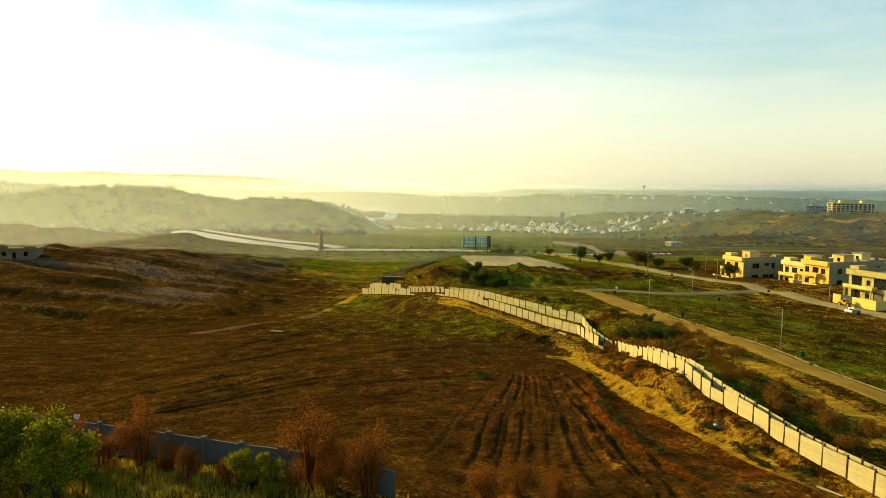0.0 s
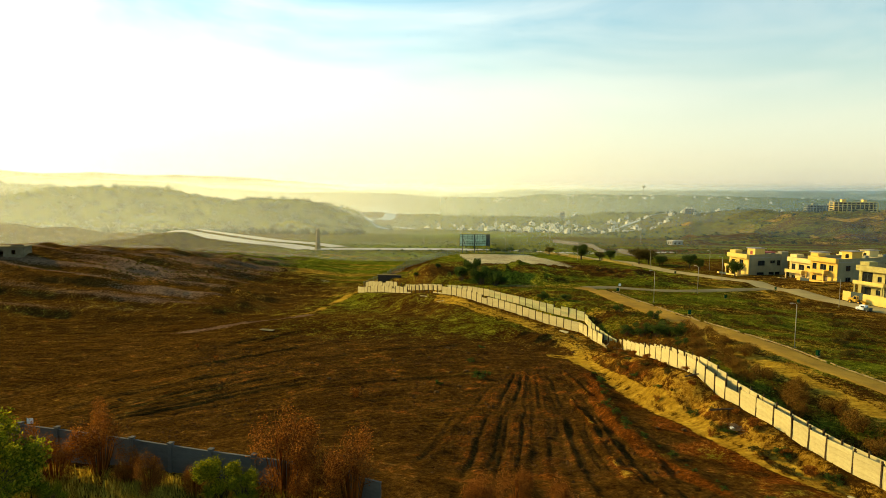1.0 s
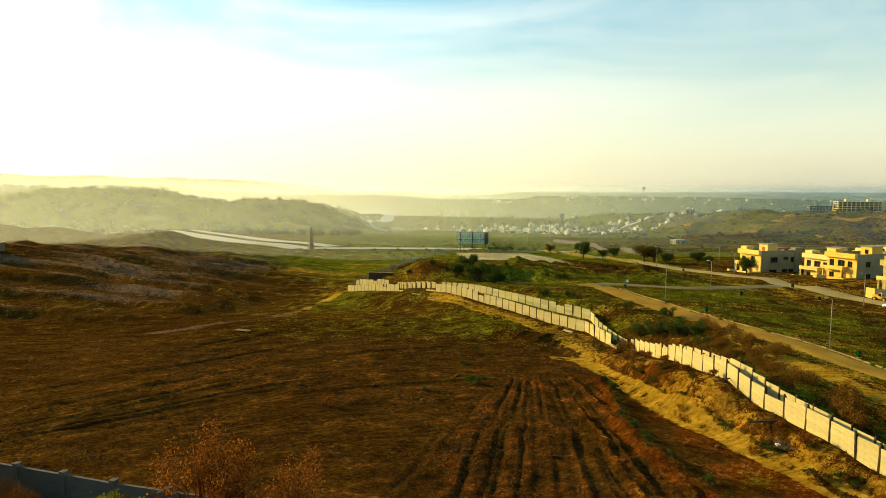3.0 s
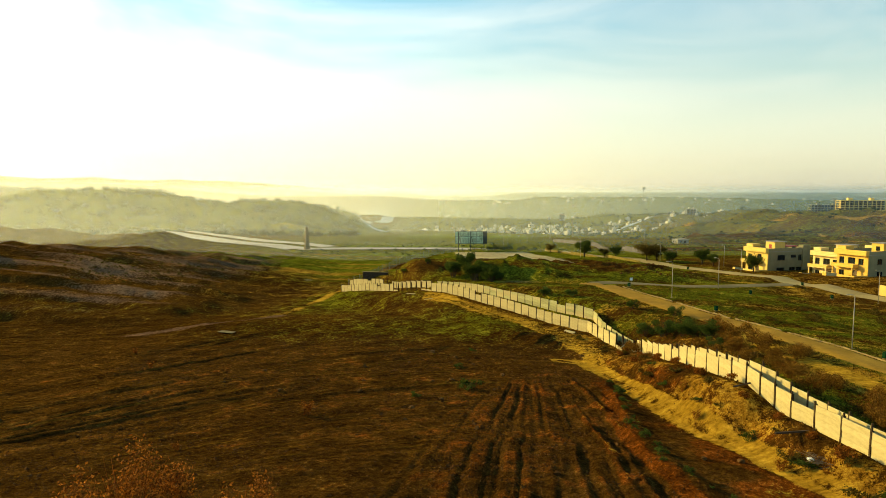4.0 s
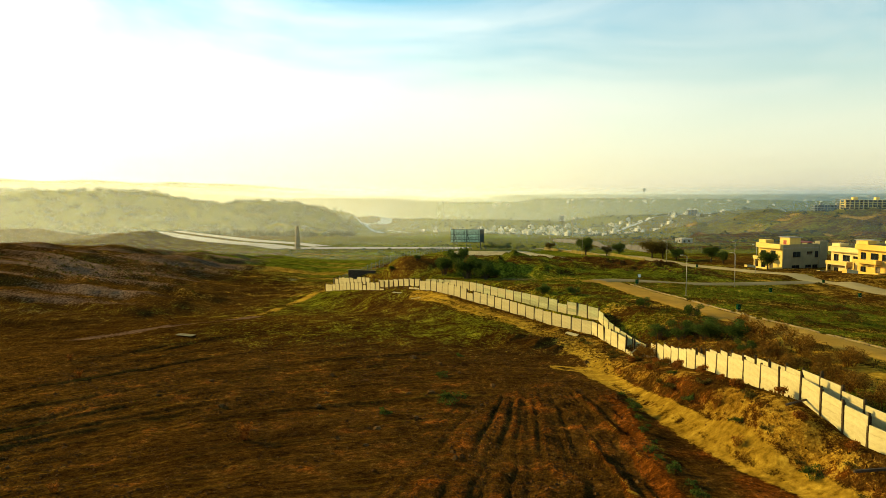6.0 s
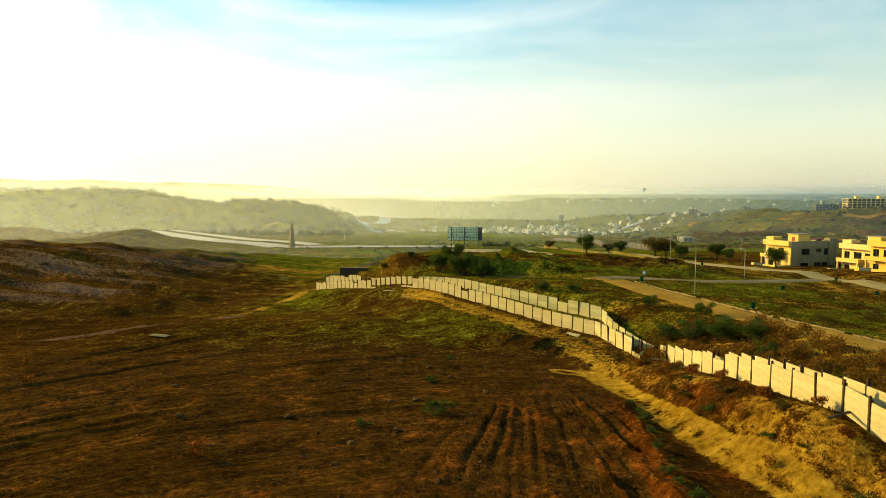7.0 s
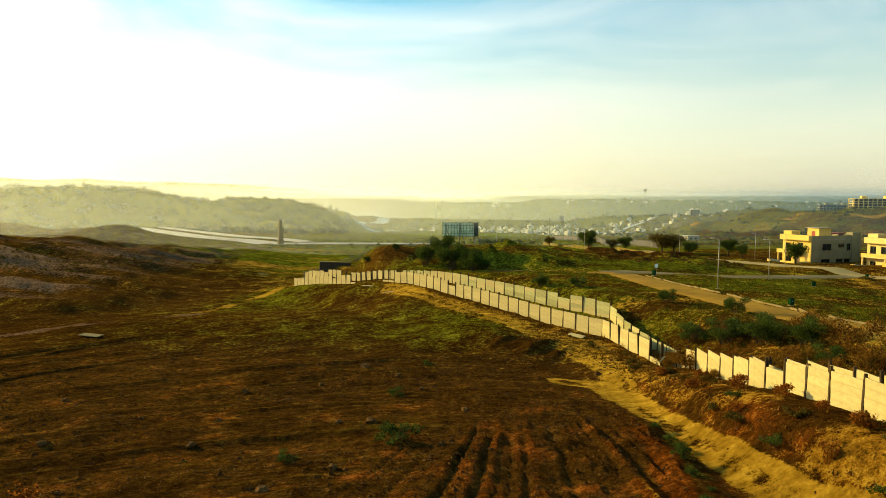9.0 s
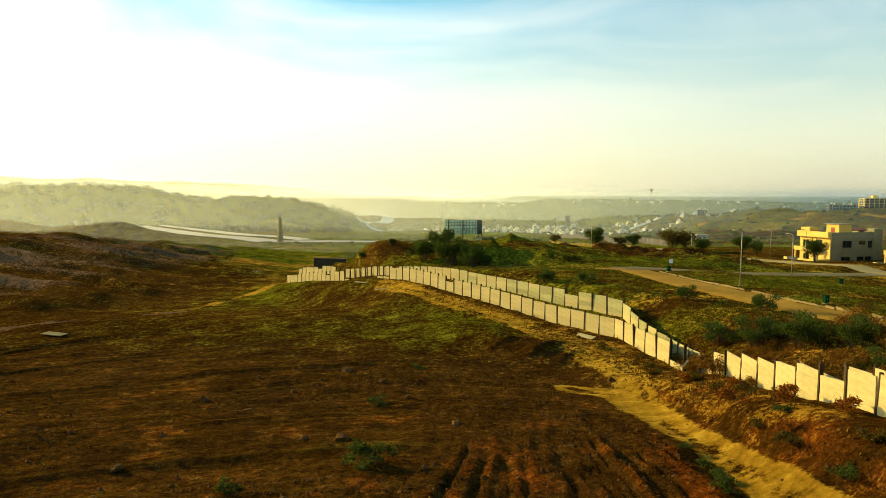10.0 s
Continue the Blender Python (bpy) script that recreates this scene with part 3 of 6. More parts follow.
def ribbon(name, pts, half, mat, lift, step, across=7, ragged=0.0):
    line = smooth_line(pts, step)
    verts, faces = [], []
    for k, p in enumerate(line):
        d = (line[min(k + 1, len(line) - 1)] - line[max(k - 1, 0)]).normalized()
        n = Vector((d.y, -d.x))
        for i in range(across):
            o = half * (2 * i / (across - 1) - 1)
            if ragged and i in (0, across - 1):
                o += ragged * 2 * float(vnoise(np.array([k * step / 2.3]), np.array([i * 7.0]), 77)[0])
            q = p + n * o
            edge = -0.14 if i in (0, across - 1) else 0.0
            verts.append((q.x, q.y, ground(q.x, q.y) + lift + edge))
    for k in range(len(line) - 1):
        for i in range(across - 1):
            a = k * across + i
            faces.append((a, a + 1, a + across + 1, a + across))
    return new(name, mesh_of(name, verts, faces, mat, True))


# ---------------------------------------------------------------- ground
def graded(lo, fine_lo, fine_hi, hi, step, grow_up, grow_down):
    out = list(np.arange(fine_lo, fine_hi + step / 2, step))
    s, v = step, fine_hi
    while v < hi:
        s = min(s * grow_up, 90)
        v += s
        out.append(min(v, hi))
    s, v = step, fine_lo
    while v > lo:
        s = min(s * grow_down, 90)
        v -= s
        out.insert(0, max(v, lo))
    return np.array(out)


xs = graded(-4900, -30, 36, 4900, 0.22, 1.024, 1.03)
ys = graded(-1500, 40, 112, 4900, 0.28, 1.013, 1.1)
gx, gy = np.meshgrid(xs, ys)
gz = land(gx, gy)
ids = np.arange(gx.size).reshape(gx.shape)
quads = np.stack([ids[:-1, :-1], ids[:-1, 1:], ids[1:, 1:], ids[1:, :-1]], -1).reshape(-1, 4)
me = bpy.data.meshes.new("ground")
me.vertices.add(gx.size)
me.vertices.foreach_set("co", np.stack([gx, gy, gz], -1).ravel())
me.loops.add(quads.size)
me.loops.foreach_set("vertex_index", quads.ravel())
me.polygons.add(len(quads))
me.polygons.foreach_set("loop_start", np.arange(0, quads.size, 4))
me.polygons.foreach_set("use_smooth", np.ones(len(quads), bool))
me.update(calc_edges=True)
me.materials.append(EARTH)
fd = gx - fence_x(gy)
west_side, east_side = ss(0, -3, fd), ss(1, 4, fd)
rut_area, rut_cut = ruts(gx, gy)
ts_, tw_ = along(gx, gy, TRACK)
us_, uw_ = along(gx, gy, TRACK_UP)
gv = sweep(gx, gy)
marks = ss(-2, -14, fd) * ss(54, 66, gy) * (1 - ss(140, 152, gy)) * (1 - 0.8 * rut_area)
spoil = ss(150, 160, gy) * (1 - ss(210, 220, gy + 0.1 * gx)) * ss(3, 6, fd) * (1 - ss(58, 70, gx))
cover = {
    # red rises with rut height, part of the highlights painted on the crests
    "red": 0.14 - 0.2 * spoil + 0.08 * west_side + (0.22 + 0.7 * fbm(gx, gy, 3, 4, 108)) * ss(-7, -3, ts_) * (1 - ss(-1.6, -0.8, ts_)) * ss(40, 46, gy) * (1 - ss(64, 84, gy)) + 0.25 * np.exp(-((fd + 3) / 2.5) ** 2) * (1 - ss(95, 110, gy)) + 0.1 * rut_area + 1.0 * rut_cut + 0.1 * gauss(gx, gy, -5, 90, 30, 24) + 0.9 * np.exp(-((gx - scar_x(gy) - 0.1) / 0.55) ** 2) * ss(46, 52, gy) * (1 - ss(80, 90, gy))  + 0.15 * np.exp(-(to_line(gx, gy, [(24, 186), (36, 180), (48, 174), (60, 167)]) / 6) ** 2) + 0.4 * gauss(gx, gy, 22, 190, 6, 3) + 0.4 * gauss(gx, gy, -6, 182, 5, 7) + (0.02 + 0.6 * fbm(gx, gy, 30, 4, 104)) * ss(190, 290, gx) * ss(420, 500, gy) * (1 - ss(900, 1100, gy)) + 0.08 * ss(3, 9, fd) * ss(150, 165, gy) * (1 - ss(225, 245, gy)) * (1 - ss(40, 60, gx))
    + 0.04 * ss(-20, -60, gx) * ss(120, 150, gy) * (1 - ss(230, 280, gy)),
    "green": 0.14 - 0.3 * gauss(gx, gy, 35, 103, 7, 17) + 0.55 * fbm(gx, gy, 4, 4, 109) * ss(-7, -3, ts_) * (1 - ss(-1.6, -0.8, ts_)) * ss(40, 46, gy) * (1 - ss(80, 90, gy)) + 0.2 * spoil + 0.16 * ss(98, 122, gy) * west_side * (1 - ss(150, 175, gy)) - 0.10 * marks + 0.10 * ss(96, 118, gy) * west_side * (1 - ss(-20, -45, gx)) - 0.06 * spoil + west_side * (0.13 * gauss(gx, gy, 4, 124, 22, 11) + 0.10 * gauss(gx, gy, -2, 95, 16, 16) + 0.12 * gauss(gx, gy, 10, 116, 6, 8) + 0.15 * np.exp(-((gx - scar_x(gy) - 1.2) / 0.6) ** 2) * ss(46, 52, gy) * (1 - ss(84, 92, gy)) + 0.3 * gauss(gx, gy, -20, 172, 12, 13) + 0.34 * gauss(gx, gy, -30, 228, 34, 34))
    + east_side * ((0.42 + 0.5 * vnoise(gx / 11, gy / 3.0, 100)) * (1 - 0.65 * ss(62, 92, gx)) - 0.22 * ss(150, 165, gy) * (1 - ss(225, 245, gy)) * (1 - ss(40, 60, gx)))
    + (0.46 - (0.24 - 0.7 * vnoise(gx / 60, gy / 9, 101)) * ss(50, 90, gx) * (1 - ss(520, 640, gy))) * ss(225, 262, gy) * (1 - 0.15 * ss(420, 700, gy) - 0.3 * ss(180, 300, gx) * ss(420, 500, gy) * (1 - ss(1000, 1300, gy)) - 1.2 * gauss(gx, gy, 172, 440, 13, 12)) * (1 - 0.4 * ss(-60, -120, gx)) - 0.35 * rut_area - 0.4 * np.exp(-(to_line(gx, gy, [(24, 186), (36, 180), (48, 174), (60, 167)]) / 6) ** 2) + 0.5 * ss(-50, -90, gx) * ss(540, 620, gy) * (1 - ss(900, 1100, gy)),
    "lush": 0.75 * gauss(gx, gy, -12, 372, 60, 26) + 0.62 * gauss(gx, gy, -18, 308, 36, 20) + 0.35 * gauss(gx, gy, -8, 248, 26, 18) + 0.4 * gauss(gx, gy, 40, 560, 90, 50) + 0.34 * ss(430, 600, gy) * (1 - 0.6 * ss(40, 120, gx) * (1 - ss(600, 760, gy))) * (1 - ss(150, 420, gx) * (1 - ss(800, 1200, gy)))
    + 0.2 * gauss(gx, gy, 56, 132, 16, 12) + 0.32 * gauss(gx, gy, 20.4, 106.4, 3, 2.6) + 0.1 * gauss(gx, gy, 33, 125, 8, 14) + 0.12 * gauss(gx, gy, -2, 128, 16, 6),
    "straw": 0.10 + 0.22 * gauss(gx, gy, 12, 107, 13, 13) * west_side + (0.3 + 0.8 * fbm(gx, gy, 4, 3, 107)) * (1 - ss(44, 50, gy + 0.24 * (gx + 10))) * (1 - ss(10, 20, gx)) + (0.2 + 0.7 * vnoise(gx / 28, (gy + 0.1 * gx) / 5, 105)) * ss(152, 190, gy) * (1 - ss(310, 340, gy)) * ss(6, -12, gx - 0.25 * (gy - 190)) * ss(-66, -46, gx) - 0.16 * marks - 0.3 * rut_area + (0.34 + 0.5 * fbm(gx, gy, 3, 4, 98)) * np.exp(-((fd + 2.4) / 2.6) ** 2) * (1 - ss(138, 160, gy)) + (0.05 + 0.7 * fbm(gx, gy, 3, 3, 103)) * np.exp(-((ts_ - 2.2) / 0.7) ** 2) * (tw_ < 84) + (0.12 + 0.6 * fbm(gx, gy, 4, 4, 97)) * ss(0.8, 1.8, ts_) * west_side * ss(40, 48, gy) * (1 - ss(94, 100, gy)) + east_side * (0.13 + 0.08 * ss(55, 85, gx) + 0.55 * vnoise(gx / 14, gy / 3.5, 99) + 0.3 * np.exp(-((to_line(gx, gy, TRACK_EAST) - 2.2) / 1.2) ** 2)) * (1 - ss(180, 230, gy)) * (1 - 0.8 * spoil)
    + ss(-45, -80, gx) * ss(130, 165, gy) * (0.04 + 0.5 * vnoise(gx / 45, (gy + 0.15 * gx) / 5, 82)),
    # gravel patches, plus paler grey on the western bank painting in glare
    "grey": 0.1 * ss(-48, -62, gx) * ss(150, 170, gy) * (1 - ss(300, 340, gy)) + 0.62 * np.exp(-(to_line(gx, gy, [(-46, 126), (-38, 133), (-31, 141), (-28, 149)]) / 2.6) ** 2) + 0.3 * gauss(gx, gy, -86, 196, 15, 9)
    + ss(-38, -60, gx) * ss(125, 150, gy) * (1 - ss(300, 340, gy)) * (0.30 + 0.6 * vnoise(gx / 34, (gy + 0.2 * gx) / 4, 81)) + 0.30 * gauss(gx, gy, -70, 120, 40, 10) + 0.5 * gauss(gx, gy, 20, 152, 8, 5),
    "pale": 0.9 * ss(214, 219, gy + 0.25 * gx - 4) * (1 - ss(275, 285, gy)) * ss(0, 6, gx - 8 + 0.05 * (gy - 238)) * (1 - ss(38, 48, gx + 0.1 * (gy - 240))) + 0.45 * gauss(gx, gy, -36, 214, 3, 5),
    # rut crests get the dust colour to paint in their sunlit tops
    "dust": 1.7 * np.clip(rut_cut - 0.03, 0, 1) + (0.45 * np.exp(-((np.abs(ts_) - 0.65) / 0.35) ** 2) + 0.36 * np.exp(-(ts_ / 1.5) ** 4) + 0.7 * np.exp(-(ts_ / 1.7) ** 4) * vnoise(ts_ / 0.42, tw_ / 9, 91) + 0.35 * np.exp(-(ts_ / 2.4) ** 4) * fbm(gx, gy, 1.8, 3, 92)) * (1 - 0.6 * ss(84, 89, tw_)) * (gy > 25) + (0.68 + 0.7 * vnoise(us_ / 0.5, uw_ / 8, 94)) * np.exp(-(us_ / 2.3) ** 2) - 0.12 * marks
    + 0.75 * np.exp(-(to_line(gx, gy, TRACK_EAST) / 1.7) ** 4) + (0.46 + 0.6 * fbm(gx, gy, 4, 3, 106)) * np.exp(-(to_line(gx, gy, WEST_PATH[1:]) / 2.0) ** 2)
    + 0.5 * np.exp(-(to_line(gx, gy, ROAD) / 3.4) ** 4)
    + 0.6 * np.exp(-(to_line(gx, gy, [(50, 201), (60, 178), (70, 163), (82, 158)]) / 1.8) ** 4) + ss(200, 290, gx) * ss(410, 470, gy) * (1 - ss(800, 1000, gy)) * (0.16 + 0.9 * fbm(gx, gy, 22, 4, 83)) + 0.45 * gauss(gx, gy, 172, 440, 11, 10),
}
for name, values in cover.items():
    me.attributes.new(name, "FLOAT", "POINT").data.foreach_set("value", np.clip(values, -1, 1).ravel().astype(np.float32))
me.attributes.new("sweep", "FLOAT", "POINT").data.foreach_set("value", gv.ravel().astype(np.float32))
me.attributes.new("swept", "FLOAT", "POINT").data.foreach_set("value", marks.ravel().astype(np.float32))
tagged(new("ground", me), "graded red-brown earth with grass, wheel ruts and hills", "ground", kind="structure")

# ---------------------------------------------------------------- roads
tagged(ribbon("road", ROAD, 2.35, TARMAC, 0.10, 1.5, 9, 0.35), "dusty tan estate road with crumbling edges", "road", kind="structure")
tagged(ribbon("road_cross", CROSS, 1.9, GREY_ROAD, 0.09, 1.5, 7, 0.3), "grey dusty side road between two streets", "road", kind="structure")
tagged(ribbon("road_far", FAR_ROAD, 3.0, DUSTY_ROAD, 0.16, 2.0, 7, 0.3), "dusty tan street in front of the houses", "road", kind="structure")
tagged(ribbon("road_boulevard", BOULEVARD, 7.0, PALE_ROAD, 0.4, 6.0), "wide pale concrete boulevard", "road", kind="structure")
tagged(ribbon("road_boulevard_return", [(x + 14, y + 13) for x, y in BOULEVARD], 5.5, PALE_ROAD, 0.4, 6.0), "pale concrete return lane of the boulevard", "road", kind="structure")
tagged(ribbon("road_main", MAIN_ROAD, 5.0, PALE_ROAD, 0.45, 6.0), "grey main road across the green flat", "road", kind="structure")
tagged(ribbon("river", [(-72, 905), (-108, 952), (-122, 1030), (-124, 1120), (-112, 1220), (-106, 1330), (-122, 1430), (-175, 1500)], 12, RIVER, 0.8, 14.0), "pale dry river bed winding through the valley", "river", kind="structure")
tagged(ribbon("road_valley", [(-108, 952), (-73, 915), (-52, 925), (-35, 961), (-48, 1010), (-76, 1020)], 4, RIVER, 0.8, 10.0), "pale winding valley road", "road", kind="structure")
tagged(ribbon("road_hill", [(150, 900), (260, 1000), (420, 1080), (640, 1100)], 5, RIVER, 0.8, 14.0), "pale road climbing the far slope", "road", kind="structure")

# ---------------------------------------------------------------- haze
# curved translucent sheets stand in for haze in the air
for radius, density in ((255, 0.045), (360, 0.05), (560, 0.075), (850, 0.115), (1400, 0.26), (2300, 0.42), (3300, 0.75)):
    verts, faces = [], []
    for k in range(49):
        a = radians(-72 + 3 * k)
        for z in (-60, 20, 90, 170):
            verts.append((5 + radius * math.sin(a), 30 + radius * math.cos(a), z))
    for k in range(48):
        for j in range(3):
            i = 4 * k + j
            faces.append((i, i + 4, i + 5, i + 1))
    tagged(new("haze", mesh_of("haze", verts, faces, haze_material(density, radius), True)), "thin pale dusty haze over the valley", "haze", kind="stuff")


# ---------------------------------------------------------------- precast fences
bm = bmesh.new()
box(bm, 0, -0.035, 0, 1, 0.035, 0.44)
bmesh.ops.bevel(bm, geom=[e for e in bm.edges if abs(e.verts[0].co.x - e.verts[1].co.x) > 0.5], offset=0.009, segments=1, affect="EDGES")
PLANK = bpy.data.meshes.new("plank")
bm.to_mesh(PLANK)
bm.free()
PLANK.materials.append(CONCRETE)
PLANK_OLD = PLANK.copy()
PLANK_OLD.materials.clear()
PLANK_OLD.materials.append(STAINED)
bm = bmesh.new()
box(bm, -0.07, -0.09, -0.6, 0.07, 0.09, 2.0)
for v in bm.verts:
    if v.co.z > 1.8:
        v.co.x, v.co.y = v.co.x * 0.7, v.co.y * 0.7
for s in (-1, 1):
    box(bm, s * 0.07, -0.105, -0.6, s * 0.095, -0.05, 1.84)
POST_MESH = bpy.data.meshes.new("post")
bm.to_mesh(POST_MESH)
bm.free()
POST_MESH.materials.append(POST)


def precast_fence(pts, bay, label, seed, planks=4, missing=lambda x, y: 0, old=lambda x, y: False, sunk=0.0):
    rng = random.Random(seed)
    top = empty("precast_fence", pose(pts[0][0], pts[0][1], ground(*pts[0])), label, "fence", "precast boundary fences")
    origin = top.matrix_world.inverted()
    spots = []
    for (x0, y0), (x1, y1) in zip(pts, pts[1:]):
        n = max(1, round(math.hypot(x1 - x0, y1 - y0) / bay))
        spots += [(x0 + (x1 - x0) * k / n, y0 + (y1 - y0) * k / n) for k in range(n)]
    spots.append(pts[-1])
    zs = [ground(*p) - sunk * float(np.interp(p[1], (40, 60, 75, 98, 124, 134, 165, 190), (-0.15, -0.15, -0.2, 0, 0, 0.6, 0.5, 0.2))) for p in spots]
    zs = [min(zs[max(k - 1, 0):k + 2]) * 0.35 + zs[k] * 0.65 for k in range(len(zs))]
    for k, (x, y) in enumerate(spots):
        j = min(k, len(spots) - 2)
        a = math.degrees(math.atan2(spots[j + 1][1] - spots[j][1], spots[j + 1][0] - spots[j][0]))
        piece("post", POST_MESH, top, origin @ pose(x, y, zs[k] - 0.03 + rng.uniform(-0.06, 0.06), rng.gauss(0, 1.6), rng.gauss(0, 1.6), a))
        if k == len(spots) - 1:
            break
        bx, by = spots[k + 1]
        length = math.hypot(bx - x, by - y)
        slope = math.degrees(math.atan2(zs[k + 1] - zs[k], length))
        tilt = slope * rng.choice((0.1, 0.3, 0.6)) + rng.gauss(0, 0.4)
        gone = missing((x + bx) / 2, (y + by) / 2)
        count = planks - (gone if gone else rng.choice((0,) * 15 + (1,)))
        stained = old((x + bx) / 2, (y + by) / 2)
        zmid = (zs[k] + zs[k + 1]) / 2
        for i in range(count):
            m = pose(x, y, zmid, 0, 0, a) @ pose(length / 2, rng.uniform(-0.012, 0.012), -0.03 + i * 0.443, 0, -tilt, 0) @ pose(-length / 2 + 0.06, 0, 0)
            plank = piece("plank", PLANK_OLD if stained and rng.random() < 0.75 else PLANK, top, origin @ m)
            plank.scale = (length - 0.12, 1, 1)
    return top


precast_fence(NEAR_A, 2.2, "cream precast concrete fence panels beside the dirt track", 1)
precast_fence(NEAR_B, 1.88, "cream precast concrete fence with some panels missing", 2,
              missing=lambda x, y: 3 if 150.5 < y < 153 else (4 if 153 < y < 161.5 else (3 if 161.5 < y < 163 or y < 103.5 else 0)))
precast_fence(FAR_FENCE, 2.0, "weathered precast concrete fence above a ditch", 3,
              missing=lambda x, y: 2 if (98 < y < 103) or (169 < y < 173) else 0,
              old=lambda x, y: (103 < y < 141) or (148 < y < 156), sunk=0.45)

# low grey wall beyond the shrubs
LOW_WALL = [(-47, 56.8), (-35.3, 53.2), (-22.5, 49.7), (-13.2, 46.7), (-7.0, 45.0)]


def panel_wall(pts, bay, height, label):
    top = empty("boundary_wall", pose(pts[0][0], pts[0][1], ground(*pts[0])), label, "wall")
    origin = top.matrix_world.inverted()
    unit = bmesh.new()
    box(unit, 0, -0.05, -1.2, 1, 0.05, height)
    box(unit, 0, -0.08, height, 1, 0.08, height + 0.06)
    slab = bpy.data.meshes.new("wall_panel")
    unit.to_mesh(slab)
    unit.free()
    slab.materials.append(LOWWALL)
    unit = bmesh.new()
    box(unit, -0.14, -0.14, -1.2, 0.14, 0.14, height + 0.16)
    box(unit, -0.18, -0.18, height + 0.16, 0.18, 0.18, height + 0.24)
    pier = bpy.data.meshes.new("pier")
    unit.to_mesh(pier)
    unit.free()
    pier.materials.append(LOWWALL)
    for (x0, y0), (x1, y1) in zip(pts, pts[1:]):
        n = max(1, round(math.hypot(x1 - x0, y1 - y0) / bay))
        a = math.degrees(math.atan2(y1 - y0, x1 - x0))
        length = math.hypot(x1 - x0, y1 - y0) / n
        for k in range(n):
            u = k / n
            x, y = x0 + (x1 - x0) * u, y0 + (y1 - y0) * u
            z = 11.75 - 0.15 * (y - 46.7) / 10 if y < 100 else ground(x, y)
            piece("pier", pier, top, origin @ pose(x, y, z, 0, 0, a))
            s = piece("wall_panel", slab, top, origin @ pose(x, y, z, 0, 0, a))
            s.scale = (length, 1, 1)
    return top


panel_wall(LOW_WALL, 3.0, 1.65, "low grey rendered boundary wall with square piers")
panel_wall([(-3.6, 44.2), (-1.6, 43.2)], 2.2, 1.2, "broken end piece of a grey boundary wall")
panel_wall([(77, 440), (82, 345), (83, 268)], 4.5, 2.1, "long grey boundary wall beyond the street trees")


# ---------------------------------------------------------------- wire fence round the spoil heap
def wire_bay():
    bm = bmesh.new()
    for k in range(8):
        box(bm, k * 0.4, -0.01, 0.1, k * 0.4 + 0.02, 0.01, 2.1)
    for z in (0.15, 1.1, 2.05):
        box(bm, 0, -0.015, z, 3.0, 0.015, z + 0.03)
    m = bpy.data.meshes.new("mesh_panel")
    bm.to_mesh(m)
    bm.free()
    m.materials.append(WIRE)
    return m


def wire_fence(pts):
    top = empty("wire_fence", pose(pts[0][0], pts[0][1], ground(*pts[0])), "blue-grey wire mesh fence round the spoil heap", "fence")
    origin = top.matrix_world.inverted()
    bay, bm = wire_bay(), bmesh.new()
    tube(bm, (0, 0, -0.5), (0, 0, 2.4), 0.05, sides=6)
    pole = bpy.data.meshes.new("post")
    bm.to_mesh(pole)
    bm.free()
    pole.materials.append(WIRE)
    for (x0, y0), (x1, y1) in zip(pts, pts[1:]):
        n = max(1, round(math.hypot(x1 - x0, y1 - y0) / 3.0))
        a = math.degrees(math.atan2(y1 - y0, x1 - x0))
        for k in range(n):
            x, y = x0 + (x1 - x0) * k / n, y0 + (y1 - y0) * k / n
            z = ground(x, y)
            piece("post", pole, top, origin @ pose(x, y, z))
            dz = ground(x0 + (x1 - x0) * (k + 1) / n, y0 + (y1 - y0) * (k + 1) / n) - z
            piece("mesh_panel", bay, top, origin @ pose(x, y, z, 0, -math.degrees(math.atan2(dz, 3)), a))


wire_fence([(-20.5, 190), (-15, 205), (-10, 222), (-4, 243), (2, 262), (10, 281)])

# dark retaining wall at the foot of the spoil heap
rw = empty("retaining_wall", pose(-15.8, 183.2, 3.4, 0, 0, -12), "dark stone retaining wall with a pale coping", "wall")
boxed("wall_face", (0, 0, -2.5, 6.6, 0.6, 3.3), BARK, rw, bevel=0.04)
boxed("coping", (-0.1, -0.1, 3.3, 6.7, 0.7, 3.4), KERB, rw, "pale concrete coping", bevel=0.02)

# upright yellow strips standing in for the lit grassy bank by the road
yw = empty("roadside_wall", pose(47.6, 290, ground(47.6, 290)), "low olive-yellow strip standing in for a lit roadside bank", "wall")
for (x0, y0), (x1, y1) in zip([(47.6, 290), (54, 268), (61, 243)], [(54, 268), (61, 243), (66.5, 222)]):
    w = boxed("wall_panel", (0, -0.12, -1.5, math.hypot(x1 - x0, y1 - y0), 0.12, 0.8), YELLOW_BANK, yw, bevel=0.02)
    w.matrix_local = yw.matrix_world.inverted() @ pose(x0, y0, ground((x0 + x1) / 2, (y0 + y1) / 2), 0, 0, math.degrees(math.atan2(y1 - y0, x1 - x0)))

# ---------------------------------------------------------------- kerb
bm = bmesh.new()
box(bm, -0.06, 0, -0.2, 0.06, 0.97, 0.12)
bmesh.ops.bevel(bm, geom=[e for e in bm.edges if e.verts[0].co.z > 0.1 and e.verts[1].co.z > 0.1], offset=0.02, segments=1, affect="EDGES")
KERB_MESH = bpy.data.meshes.new("kerb_stone")
bm.to_mesh(KERB_MESH)
bm.free()
KERB_MESH.materials.append(KERB)
rng = random.Random(5)
kerb = empty("kerb", pose(47, 90, ground(47, 90)), "pale broken concrete kerb along the road", "kerb", kind="structure")
line = [p for p in smooth_line(ROAD, 0.98) if 60 < p.y < 139]
